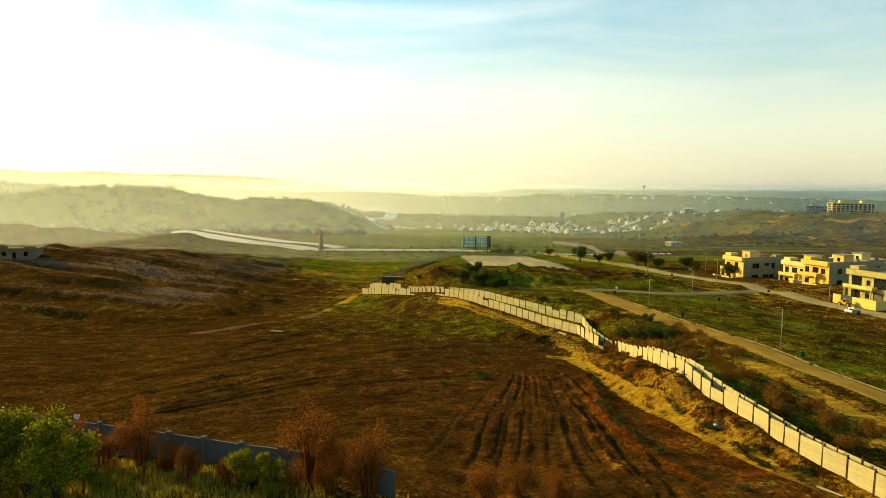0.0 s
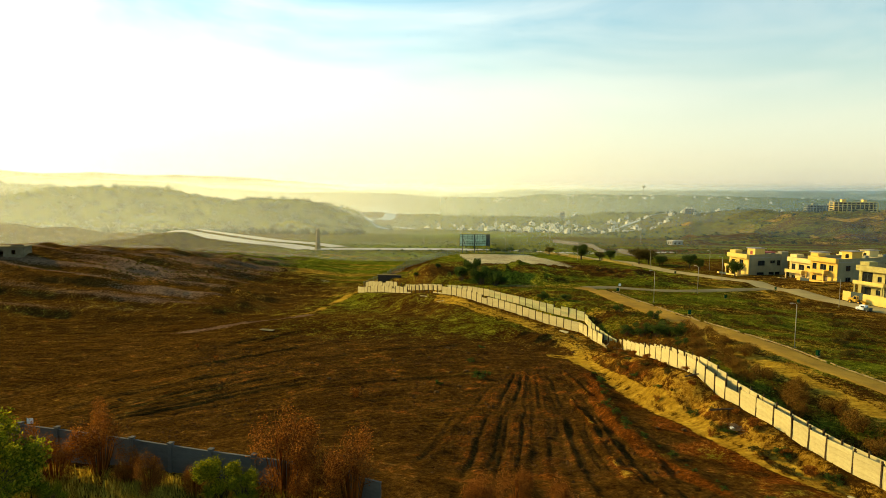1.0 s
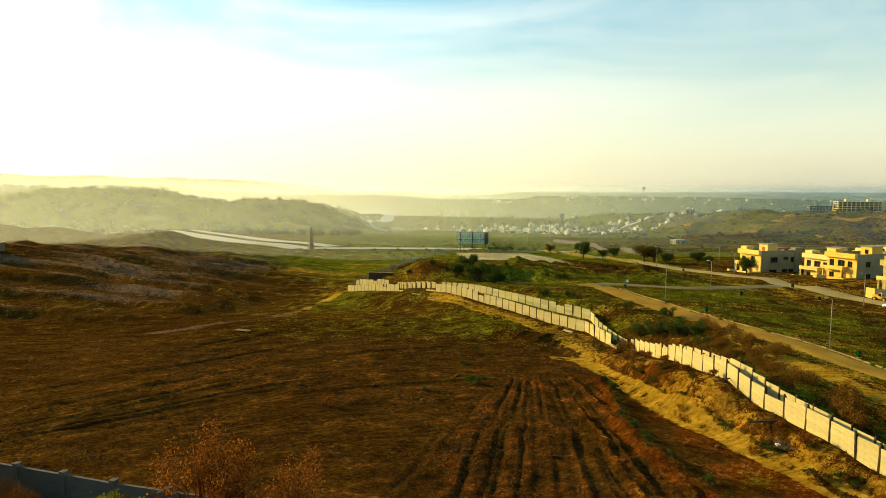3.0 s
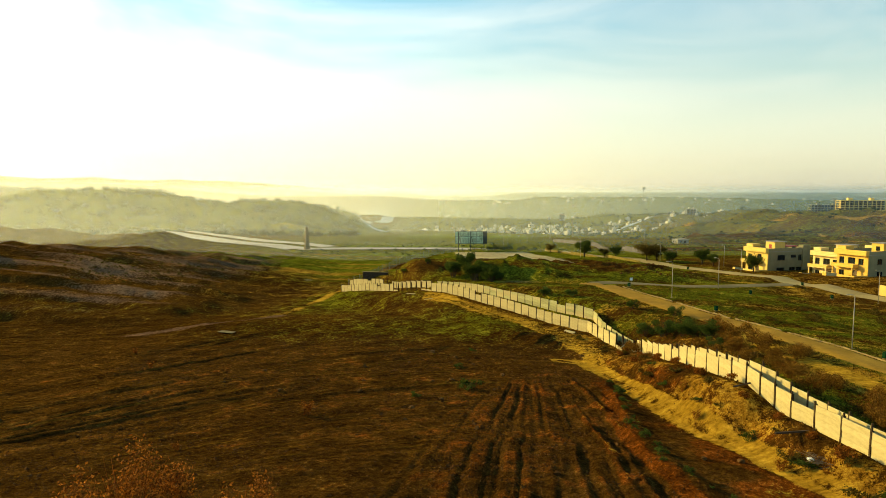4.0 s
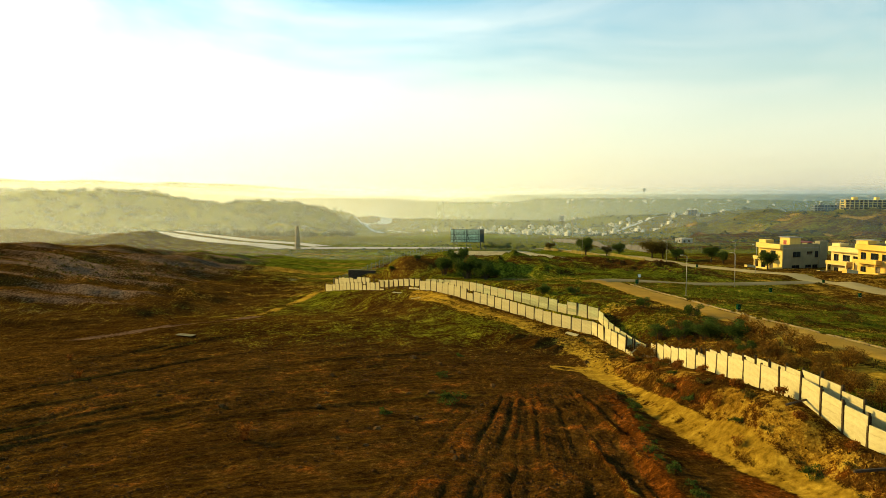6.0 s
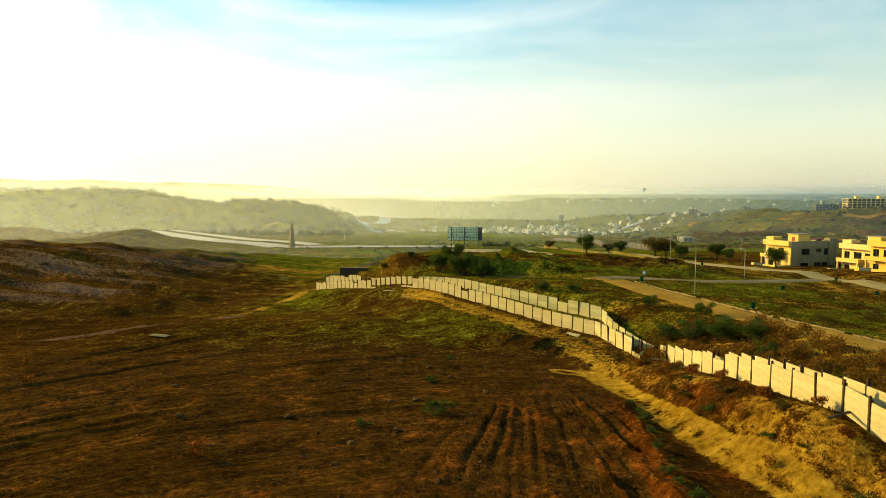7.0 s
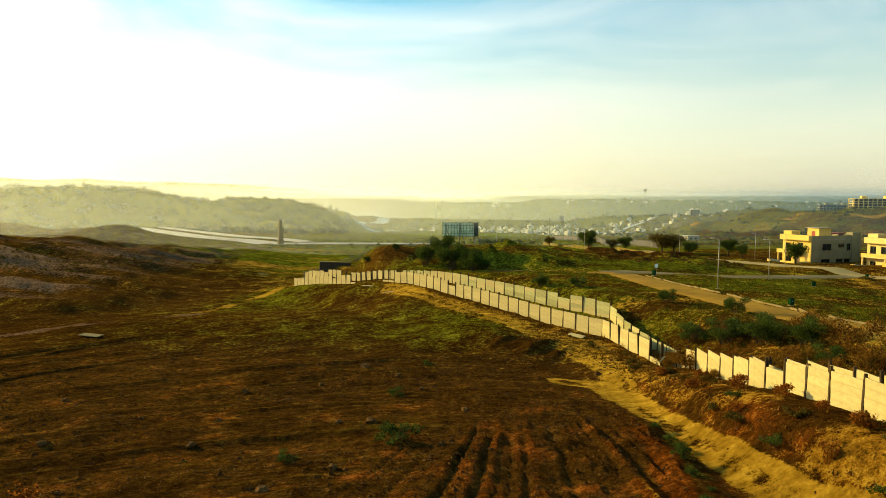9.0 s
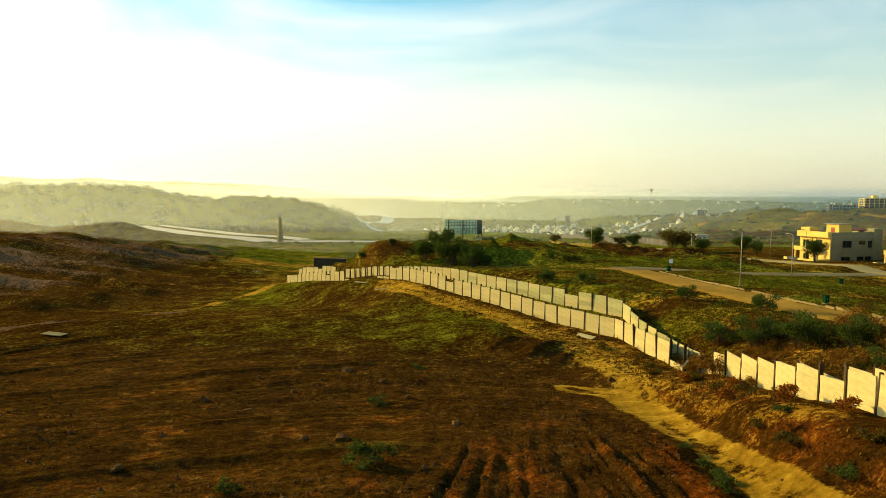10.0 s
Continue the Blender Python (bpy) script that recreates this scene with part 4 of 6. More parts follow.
for a, b in zip(line, line[1:]):
    d = (b - a).normalized()
    q = a + Vector((d.y, -d.x)) * -2.55 if d.y < 0 else a + Vector((d.y, -d.x)) * 2.55
    loose = 3 if 106 < q.y < 112 else 1
    if rng.random() < 0.06 * loose:
        continue
    piece("kerb_stone", KERB_MESH, kerb, kerb.matrix_world.inverted() @ pose(q.x + rng.gauss(0, 0.03 * loose), q.y, ground(q.x, q.y) + 0.04,
          rng.gauss(0, 2 * loose), rng.gauss(0, 4 * loose), math.degrees(math.atan2(d.y, d.x)) - 90 + rng.gauss(0, 3 * loose)))


# ---------------------------------------------------------------- street lamps
def street_lamp(x, y, height, turn, label, z=None):
    top = empty("street_lamp", pose(x, y, ground(x, y) if z is None else z, 0, 0, turn), label, "street lamp", "street lamps")
    bm = bmesh.new()
    tube(bm, (0, 0, -0.4), (0, 0, height), 0.06, 0.04, 10)
    part("pole", bm, STEEL, top, smooth=True)
    boxed("base_plate", (-0.2, -0.2, -0.05, 0.2, 0.2, 0.05), KERB, top, bevel=0.02)
    bm = bmesh.new()
    tube(bm, (0, 0, height - 0.1), (-0.2, 0, height + 0.2), 0.035, sides=6)
    tube(bm, (-0.2, 0, height + 0.2), (-0.65, 0, height + 0.28), 0.035, sides=6)
    part("arm", bm, STEEL, top)
    head = boxed("lamp_head", (-1.15, -0.11, height + 0.22, -0.6, 0.11, height + 0.33), STEEL, top, "flat grey lamp head", bevel=0.04)
    boxed("lens", (-1.1, -0.09, height + 0.195, -0.7, 0.09, height + 0.22), OFFWHITE, head)
    return top


NEAR_LAMP = "slim galvanised street lamp on a grass verge"
street_lamp(50.4, 92, 5.9, 15, NEAR_LAMP)
street_lamp(42.3, 126.3, 5.8, 10, NEAR_LAMP)
street_lamp(58.7, 146.6, 5.8, -60, NEAR_LAMP)
FAR_LAMP = "slim galvanised street lamp by the far street"
for x, y, turn in ((88, 143, 10), (76.6, 175.5, 15), (68.5, 209.5, 20), (88.2, 211.4, 20), (53, 246, 20), (30, 290, 30)):
    street_lamp(x, y, 6.2, turn, FAR_LAMP)
for x, y in ((-40, 352), (-8, 350), (24, 352), (130, 420), (60, 440)):
    street_lamp(x, y, 7.5, 90, "distant street lamp beside the main road")


# ---------------------------------------------------------------- roadside cabinets and sign
def cabinet(x, y, turn, label):
    top = empty("roadside_cabinet", pose(x, y, ground(x, y), 0, 0, turn) @ Matrix.Scale(0.62, 4), label, "cabinet", "roadside cabinets")
    boxed("plinth", (-0.4, -0.3, -0.2, 0.4, 0.3, 0.18), KERB, top, "concrete plinth", bevel=0.02)
    boxed("body", (-0.36, -0.26, 0.18, 0.36, 0.26, 1.18), GREENPAINT, top, bevel=0.015)
    boxed("lid", (-0.42, -0.32, 1.18, 0.42, 0.32, 1.26), GREENPAINT, top, bevel=0.02)
    for s in (-1, 1):
        door = boxed("door", (s * 0.17 - 0.16, -0.285, 0.24, s * 0.17 + 0.16, -0.26, 1.12), GREENPAINT, top, bevel=0.006)
        boxed("handle", (s * 0.04 - 0.015, -0.31, 0.62, s * 0.04 + 0.015, -0.285, 0.78), STEEL, door)
    return top


for x, y, turn in ((38.9, 139, 20), (44.4, 114, 15), (63, 142.2, -10), (80, 144.5, 0), (85, 163.8, 15), (50.7, 87, 20), (72, 197, 17)):
    cabinet(x, y, turn, "small green metal roadside cabinet on a concrete plinth")
sg = empty("road_sign", pose(39.7, 140.5, ground(39.7, 140.5), 0, 0, 10) @ Matrix.Scale(0.75, 4), "small white square sign on a thin post", "sign")
bm = bmesh.new()
tube(bm, (0, 0, -0.3), (0, 0, 2.2), 0.035, sides=6)
part("post", bm, STEEL, sg)
boxed("plate", (-0.35, -0.045, 1.45, 0.35, -0.035, 2.15), WHITEPAINT, sg, "white plate", bevel=0.003)


# ---------------------------------------------------------------- houses
def wall_with_openings(bm, m, width, height, holes, t=0.25):
    """An upright wall in its own x and z, from y = 0 back to t, with openings (x0, z0, x1, z1) through it: one connected shell."""
    xs_, zs_ = sorted({0, width, *(h[0] for h in holes), *(h[2] for h in holes)}), sorted({0, height, *(h[1] for h in holes), *(h[3] for h in holes)})
    nx, nz = len(xs_) - 1, len(zs_) - 1

    def solid(i, k):
        if not (0 <= i < nx and 0 <= k < nz):
            return False
        return not any(h[0] <= xs_[i] and xs_[i + 1] <= h[2] and h[1] <= zs_[k] and zs_[k + 1] <= h[3] for h in holes)

    corners = {}

    def corner(i, k, back):
        if (i, k, back) not in corners:
            corners[i, k, back] = bm.verts.new(m @ Vector((xs_[i], t if back else 0, zs_[k])))
        return corners[i, k, back]

    for i in range(nx):
        for k in range(nz):
            if not solid(i, k):
                continue
            ring = ((i, k), (i + 1, k), (i + 1, k + 1), (i, k + 1))
            bm.faces.new([corner(*c, 0) for c in ring])
            bm.faces.new([corner(*c, 1) for c in ring[::-1]])
            for a, b, di, dk in ((0, 1, 0, -1), (1, 2, 1, 0), (2, 3, 0, 1), (3, 0, -1, 0)):
                if not solid(i + di, k + dk):
                    bm.faces.new([corner(*ring[b], 0), corner(*ring[a], 0), corner(*ring[a], 1), corner(*ring[b], 1)])


def window(parent, m, x0, z0, x1, z1, frame=DARKSTEEL):
    w = empty("window", Matrix(), "", "")
    for key in ("label", "category"):
        if key in w:
            del w[key]
    w.parent = parent
    w.matrix_local = m
    f = 0.07
    boxed("frame", [(x0, 0.10, z0, x1, 0.17, z0 + f), (x0, 0.10, z1 - f, x1, 0.17, z1), (x0, 0.10, z0 + f, x0 + f, 0.17, z1 - f), (x1 - f, 0.10, z0 + f, x1, 0.17, z1 - f),
                    ((x0 + x1) / 2 - f / 2, 0.11, z0 + f, (x0 + x1) / 2 + f / 2, 0.16, z1 - f)], frame, w)
    boxed("pane", (x0 + f, 0.13, z0 + f, x1 - f, 0.14, z1 - f), GLASS, w)
    boxed("sill", (x0 - 0.06, -0.06, z0 - 0.08, x1 + 0.06, 0.1, z0), KERB, w)


def house(x, y, z, turn, depth, facade, label, front_mat, side_mat, accent, front_holes, side_holes, style):
    """Local x runs back from the street, local y along it; the corner at the origin is the near one."""
    top = empty("house", pose(x, y, z, 0, 0, turn), label, "house", "two-storey houses")
    front_m = pose(0, facade, 0, 0, 0, -90)
    side_m = pose(0, 0, 0)
    H = 6.3
    bm = bmesh.new()
    wall_with_openings(bm, front_m, facade, H, front_holes)
    part("front_wall", bm, front_mat, top)
    boxed("plinth", (0.004, 0.25, -3.0, 0.25, facade - 0.25, 0), front_mat, top)
    # sides take a darker colour than the front, with their shade painted in
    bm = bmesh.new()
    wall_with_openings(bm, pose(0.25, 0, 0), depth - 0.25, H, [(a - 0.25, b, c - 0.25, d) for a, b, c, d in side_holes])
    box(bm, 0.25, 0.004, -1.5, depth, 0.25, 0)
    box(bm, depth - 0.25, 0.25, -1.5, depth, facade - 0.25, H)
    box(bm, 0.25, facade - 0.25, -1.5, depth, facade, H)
    part("side_wall", bm, side_mat, top, "grey render darkened for the shaded side")
    boxed("floor_slab", (0.26, 0.26, 3.2, depth - 0.26, facade - 0.26, 3.4), ROOF, top)
    roof = boxed("roof", (0.02, 0.02, H, depth - 0.02, facade - 0.02, H + 0.18), ROOF, top, "flat grey roof")
    boxed("parapet", [(0.0, 0.0, H + 0.18, depth, 0.18, H + 1.0), (0, facade - 0.18, H + 0.18, depth, facade, H + 1.0), (depth - 0.18, 0.18, H + 0.18, depth, facade - 0.18, H + 1.0)], side_mat, roof)
    boxed("front_parapet", (-0.9, -0.15, H - 0.15, 0.1, facade + 0.15, H + 1.1), front_mat, top, "deep front fascia", bevel=0.03)
    for h in front_holes:
        if h[1] > 0.2:
            window(top, front_m, *h)
        else:
            boxed("door", (0.16, facade - h[2] + 0.03, 0.02, 0.22, facade - h[0] - 0.03, h[3] - 0.03), WOOD, top, "dark timber door")
    for h in side_holes:
        window(top, side_m, *h)
    # balcony over the porch
    bal = boxed("balcony", (-1.7, facade * 0.30, 3.05, 0.0, facade + 0.1, 3.3), front_mat, top, bevel=0.02)
    boxed("upstand", [(-1.7, facade * 0.30, 3.3, -1.55, facade + 0.1, 3.95), (-1.55, facade * 0.30, 3.3, 0, facade * 0.30 + 0.12, 3.95)], accent, bal)
    for k in (0.34, 0.97):
        boxed("column", (-1.6, facade * k - 0.15, -0.4, -1.3, facade * k + 0.15, 3.05), front_mat, top, bevel=0.02)
    # stair room on the roof
    x0, y0 = style["mumty"]
    room = boxed("stair_room", (x0, y0, H + 0.18, x0 + 3.6, y0 + 3.2, H + 2.7), front_mat, top, "cream stair room on the roof", bevel=0.02)
    boxed("room_roof", (x0 - 0.3, y0 - 0.3, H + 2.7, x0 + 3.9, y0 + 3.5, H + 2.85), style.get("room_roof", ROOF), room)
    boxed("room_window", (x0 - 0.02, y0 + 1.0, H + 0.9, x0 + 0.02, y0 + 2.0, H + 2.0), REDTILE if style.get("red") else GLASS, room)
    boxed("tower", (0.0, facade - 2.4, H + 1.1, 2.6, facade - 0.05, H + 1.9), front_mat, top, bevel=0.02)
    if style.get("red"):
        boxed("tiled_roof", (6.3, 0.5, H + 1.3, 10.6, 4.5, H + 1.55), REDTILE, top, "red tiled canopy on the roof", bevel=0.03)
        boxed("canopy_posts", [(a, b, H + 0.18, a + 0.2, b + 0.2, H + 1.3) for a in (6.5, 10.2) for b in (0.7, 4.1)], side_mat, top)
        boxed("rear_block", (11.9, -0.3, -1.2, 14.4, 1.4, H + 1.7), side_mat, top, bevel=0.02)
    for k in range(style.get("tanks", 0)):
        bm = bmesh.new()
        tube(bm, (depth - 3 - 1.6 * k, 1.8, H + 0.18), (depth - 3 - 1.6 * k, 1.8, H + 1.5), 0.55, 0.5, 12)
        part("water_tank", bm, WIRE, roof, smooth=False)
    # yard wall toward the street, with a gate
    yw_ = boxed("yard_wall", (-4.2, -0.1, -1.2, -4.0, facade * 0.55, 1.5), accent, top, bevel=0.02)
    boxed("yard_wall", (-4.2, facade * 0.55 + 3.0, -1.2, -4.0, facade + 0.3, 1.5), accent, top, bevel=0.02)
    boxed("yard_wall", (-4.0, -0.1, -1.2, 0, 0.1, 1.5), accent, top, bevel=0.02)
    boxed("gate", (-4.14, facade * 0.55 + 0.02, 0.05, -4.06, facade * 0.55 + 2.98, 1.6), DARKSTEEL, yw_)
    return top


HZ = 4.3
h1_front = [(0.8, 4.0, 2.3, 5.4), (4.2, 4.0, 5.8, 5.6), (1.0, 0.9, 2.6, 2.3), (4.0, 0.0, 5.1, 2.3)]
h1_side = [(3.4, 3.9, 6.0, 5.4), (8.0, 4.6, 9.8, 5.4), (10.6, 3.8, 11.8, 5.4), (3.2, 1.1, 5.8, 1.9), (7.6, 1.1, 9.6, 1.9), (10.0, 1.0, 11.8, 1.9)]
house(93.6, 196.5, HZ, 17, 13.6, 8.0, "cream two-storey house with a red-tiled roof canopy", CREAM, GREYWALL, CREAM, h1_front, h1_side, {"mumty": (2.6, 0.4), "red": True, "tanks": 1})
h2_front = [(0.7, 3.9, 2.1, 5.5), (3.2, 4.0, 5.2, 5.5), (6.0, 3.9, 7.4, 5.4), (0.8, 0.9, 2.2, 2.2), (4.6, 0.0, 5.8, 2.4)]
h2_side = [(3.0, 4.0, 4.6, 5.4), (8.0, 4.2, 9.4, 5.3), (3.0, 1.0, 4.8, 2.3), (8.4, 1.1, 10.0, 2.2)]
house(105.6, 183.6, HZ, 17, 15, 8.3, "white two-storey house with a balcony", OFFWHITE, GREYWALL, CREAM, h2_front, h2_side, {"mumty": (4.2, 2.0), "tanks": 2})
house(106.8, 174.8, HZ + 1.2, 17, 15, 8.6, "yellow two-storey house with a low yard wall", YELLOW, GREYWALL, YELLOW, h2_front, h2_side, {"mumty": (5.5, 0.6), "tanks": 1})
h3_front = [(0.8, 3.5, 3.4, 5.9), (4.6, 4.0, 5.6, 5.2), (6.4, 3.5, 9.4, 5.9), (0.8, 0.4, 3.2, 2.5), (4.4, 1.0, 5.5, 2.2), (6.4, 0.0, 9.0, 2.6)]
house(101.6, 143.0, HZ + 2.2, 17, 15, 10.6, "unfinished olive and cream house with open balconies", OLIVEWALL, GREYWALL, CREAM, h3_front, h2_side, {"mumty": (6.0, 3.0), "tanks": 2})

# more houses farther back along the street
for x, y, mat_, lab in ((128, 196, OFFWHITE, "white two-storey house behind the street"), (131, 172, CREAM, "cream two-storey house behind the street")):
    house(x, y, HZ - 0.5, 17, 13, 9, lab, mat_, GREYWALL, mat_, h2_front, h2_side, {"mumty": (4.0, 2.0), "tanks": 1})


# ---------------------------------------------------------------- billboard and obelisk
def billboard():
    top = empty("billboard", pose(9.8, 286.5, ground(16, 286.5), 0, 0, 2), "large billboard seen from behind on steel legs", "billboard")
    base, w, h0, h1 = -0.4, 13.2, 3.1, 8.1
    for k in range(6):
        for j in range(3):
            boxed("sheet", (k * 2.2 + 0.03, 0.30, h0 + j * 1.667 + 0.03, k * 2.2 + 2.17, 0.34, h0 + j * 1.667 + 1.63), TEAL, top)
    for j in range(6):
        z = h0 + j * (h1 - h0) / 5
        boxed("rail", (0, 0.14, z - 0.055, w, 0.2, z + 0.055), DARKSTEEL, top)
    for k in range(13):
        boxed("stud", (k * 1.1 - 0.035, 0.05, h0, k * 1.1 + 0.035, 0.13, h1), DARKSTEEL, top)
    for x in (1.3, 6.4, 11.9):
        boxed("leg", (x - 0.16, -0.22, base, x + 0.16, 0.0, h1), DARKSTEEL, top)
        bm = bmesh.new()
        tube(bm, (x + 0.2, -0.2, h0 + 3.2), (x + 1.9, -2.6, base), 0.11, sides=6)
        part("strut", bm, DARKSTEEL, top)
    boxed("side_panel", (w - 0.05, 0.35, h0 - 0.05, w + 0.05, 2.6, h1 + 0.05), DARKSTEEL, top)
    boxed("end_panel", (w - 1.7, -0.3, h0, w, -0.24, h1), DARKSTEEL, top, "dark solid end panel")


billboard()
ob = empty("obelisk", pose(-61.6, 334.5, ground(-61.6, 334.5), 0, 0, 32), "tapered tan stone obelisk on a stepped base", "monument")
for k in range(9):
    bm = bmesh.new()
    z0, z1 = 0.5 + 1.12 * k, 0.5 + 1.12 * (k + 1) - 0.04
    v = box(bm, -1, -1, z0, 1, 1, z1)
    for q in v:
        r = 1.15 - 0.058 * (q.co.z)
        q.co.x, q.co.y = q.co.x * r, q.co.y * r
    part("stone_course", bm, OBELISK, ob)
bm = bmesh.new()
v = box(bm, -1, -1, 10.58, 1, 1, 11.5)
for q in v:
    r = 0.52 if q.co.z < 11 else 0.12
    q.co.x, q.co.y = q.co.x * r, q.co.y * r
part("cap", bm, OBELISK, ob)
boxed("step", [(-2.2, -2.2, -0.6, 2.2, 2.2, 0.2), (-1.6, -1.6, 0.2, 1.6, 1.6, 0.5)], KERB, ob, bevel=0.03)

# flat-roofed ruin on the west knoll
rz = ground(-128, 197)
ru = empty("ruined_house", pose(-134, 196, rz - 0.3, 0, 0, 8), "small ruined flat-roofed block house on a knoll", "house")
bm = bmesh.new()
wall_with_openings(bm, pose(0, 0, 0), 11, 3.2, [(1.2, 1.0, 2.4, 2.3), (4.2, 0, 5.2, 2.3), (7.4, 1.0, 8.6, 2.3)])
box(bm, 0, 0.25, 0, 0.25, 5, 3.2)
box(bm, 10.75, 0.25, 0, 11, 5, 3.2)
box(bm, 0.25, 4.75, 0, 10.75, 5, 3.2)
part("walls", bm, OBELISK, ru)
boxed("roof", (-0.3, -0.4, 3.2, 11.3, 5.3, 3.45), KERB, ru)
boxed("parapet", (0, 0, 3.45, 3.0, 0.25, 4.1), OBELISK, ru)
boxed("parapet", (7.5, 0, 3.45, 11.0, 0.25, 3.9), OBELISK, ru)


# ---------------------------------------------------------------- vehicles
def wheel(parent, x, y, r, w):
    bm = bmesh.new()
    tube(bm, (x, y - w / 2, r), (x, y + w / 2, r), r, sides=16)
    t_ = part("wheel", bm, TYRE, parent)
    bm = bmesh.new()
    tube(bm, (x, y - w / 2 - 0.02, r), (x, y + w / 2 + 0.02, r), r * 0.5, sides=12)
    part("rim", bm, LOADER_YELLOW if r > 0.5 else STEEL, t_)


ld = empty("wheel_loader", pose(94.2, 147.0, ground(94.2, 147.0), 0, 0, -62) @ Matrix.Scale(0.58, 4), "yellow wheel loader parked before a house", "loader")
boxed("chassis", [(-2.6, -0.7, 0.7, 0.2, 0.7, 1.3), (0.2, -0.55, 0.7, 2.2, 0.55, 1.2)], LOADER_YELLOW, ld, bevel=0.05)
boxed("engine_hood", (-2.7, -0.75, 1.3, -0.7, 0.75, 2.1), LOADER_YELLOW, ld, bevel=0.08)
cabn = boxed("cab", [(-0.7, -0.7, 1.3, 0.5, 0.7, 1.7), (-0.7, -0.7, 2.8, 0.5, 0.7, 2.95), *[(a, b, 1.7, a + 0.1, b + 0.1, 2.8) for a in (-0.7, 0.4) for b in (-0.7, 0.6)]], LOADER_YELLOW, ld)
boxed("cab_glass", (-0.62, -0.62, 1.7, 0.42, 0.62, 2.8), GLASS, cabn)
bm = bmesh.new()
tube(bm, (1.2, 0.5, 1.2), (3.2, 0.5, 0.6), 0.13, sides=6)
tube(bm, (1.2, -0.5, 1.2), (3.2, -0.5, 0.6), 0.13, sides=6)
part("lift_arm", bm, LOADER_YELLOW, ld)
boxed("bucket", [(3.2, -1.2, 0.15, 4.2, 1.2, 0.25), (3.1, -1.2, 0.15, 3.25, 1.2, 1.1), (3.2, -1.25, 0.15, 4.0, -1.15, 0.9), (3.2, 1.15, 0.15, 4.0, 1.25, 0.9)], LOADER_YELLOW, ld)
for x in (-1.7, 1.5):
    for y in (-0.95, 0.95):
        wheel(ld, x, y, 0.72, 0.5)
vn = empty("van", pose(90.4, 138.4, ground(90.4, 138.4), 0, 0, 115) @ Matrix.Scale(0.66, 4), "small white van with a dark rear parked at the roadside", "van")
boxed("body", [(-0.4, -0.85, 0.4, 2.2, 0.85, 1.15)], WHITEPAINT, vn, bevel=0.1)
boxed("load_bed", [(-2.2, -0.86, 0.4, -0.45, 0.86, 1.25)], DARKSTEEL, vn, "dark rear", bevel=0.1)
cb = boxed("cabin", (-0.9, -0.78, 1.15, 1.2, 0.78, 1.95), WHITEPAINT, vn, bevel=0.18)
boxed("side_window", [(-0.6, -0.80, 1.25, 0.6, -0.77, 1.72), (-0.6, 0.77, 1.25, 0.6, 0.80, 1.72)], GLASS, cb)
boxed("windscreen", (1.12, -0.66, 1.2, 1.24, 0.66, 1.75), GLASS, cb)
for x in (-1.4, 1.4):
    for y in (-0.8, 0.8):
        wheel(vn, x, y, 0.33, 0.22)


# ---------------------------------------------------------------- plants
def leaf_cloud(rng, blobs, count, size):
    """Small leaves, most of them near the skin of a few lumps."""
    verts, faces = [], []
    weight = np.array([b[3] * b[4] * b[5] for b in blobs]) ** (2 / 3)
    pick = rng.choice(len(blobs), count, p=weight / weight.sum())
    for k in pick:
        cx, cy, cz, rx, ry, rz = blobs[k]
        d = rng.normal(size=3)
        d /= np.linalg.norm(d)
        r = rng.random() ** 0.35 * (1 + 0.18 * rng.normal())
        c = np.array((cx + d[0] * rx * r, cy + d[1] * ry * r, cz + d[2] * rz * r))
        u = rng.normal(size=3)
        u /= np.linalg.norm(u)
        w = np.cross(u, rng.normal(size=3))
        w /= np.linalg.norm(w)
        s = size * (0.6 + 0.8 * rng.random())
        i = len(verts)
        verts += [tuple(c - u * s), tuple(c + w * s * 0.55), tuple(c + u * s), tuple(c - w * s * 0.55)]
        faces.append((i, i + 1, i + 2, i + 3))
    return verts, faces


def limbs(bm, rng, height, spread, count, r):
    tube(bm, (0, 0, -0.3), (0.05 * height, 0.02 * height, height * 0.5), r, r * 0.7, 8)
    tips = []
    for k in range(count):
        a = k * 2.4 + rng.uniform(-0.4, 0.4)
        z0 = height * rng.uniform(0.3, 0.52)
        tip = (math.cos(a) * spread * rng.uniform(0.5, 0.9), math.sin(a) * spread * rng.uniform(0.5, 0.9), height * rng.uniform(0.62, 0.9))
        mid = (tip[0] * 0.45, tip[1] * 0.45, z0 + (tip[2] - z0) * 0.6)
        tube(bm, (0.03 * height, 0.01 * height, z0), mid, r * 0.5, r * 0.35, 6)
        tube(bm, mid, tip, r * 0.35, r * 0.12, 5)
        tips.append(tip)
    return tips


def tree(name, seed, height, spread, leaves, size, mat, label, group):
    rng, rnd = np.random.default_rng(seed), random.Random(seed)
    top = empty(name, Matrix(), label, "tree", group)
    bm = bmesh.new()
    tips = limbs(bm, rnd, height, spread, 7, 0.045 * height)
    part("trunk", bm, BARK, top, smooth=True)
    blobs = [(t[0], t[1], t[2], spread * rnd.uniform(0.32, 0.5), spread * rnd.uniform(0.32, 0.5), height * rnd.uniform(0.12, 0.2)) for t in tips]
    blobs.append((0, 0, height * 0.66, spread * 0.75, spread * 0.75, height * 0.32))
    blobs.append((0.2 * spread, -0.1 * spread, height * 0.42, spread * 0.66, spread * 0.66, height * 0.2))
    v, f = leaf_cloud(rng, blobs, leaves, size)
    crown = new("crown", mesh_of("crown", v, f, mat))
    crown.parent = top
    return top


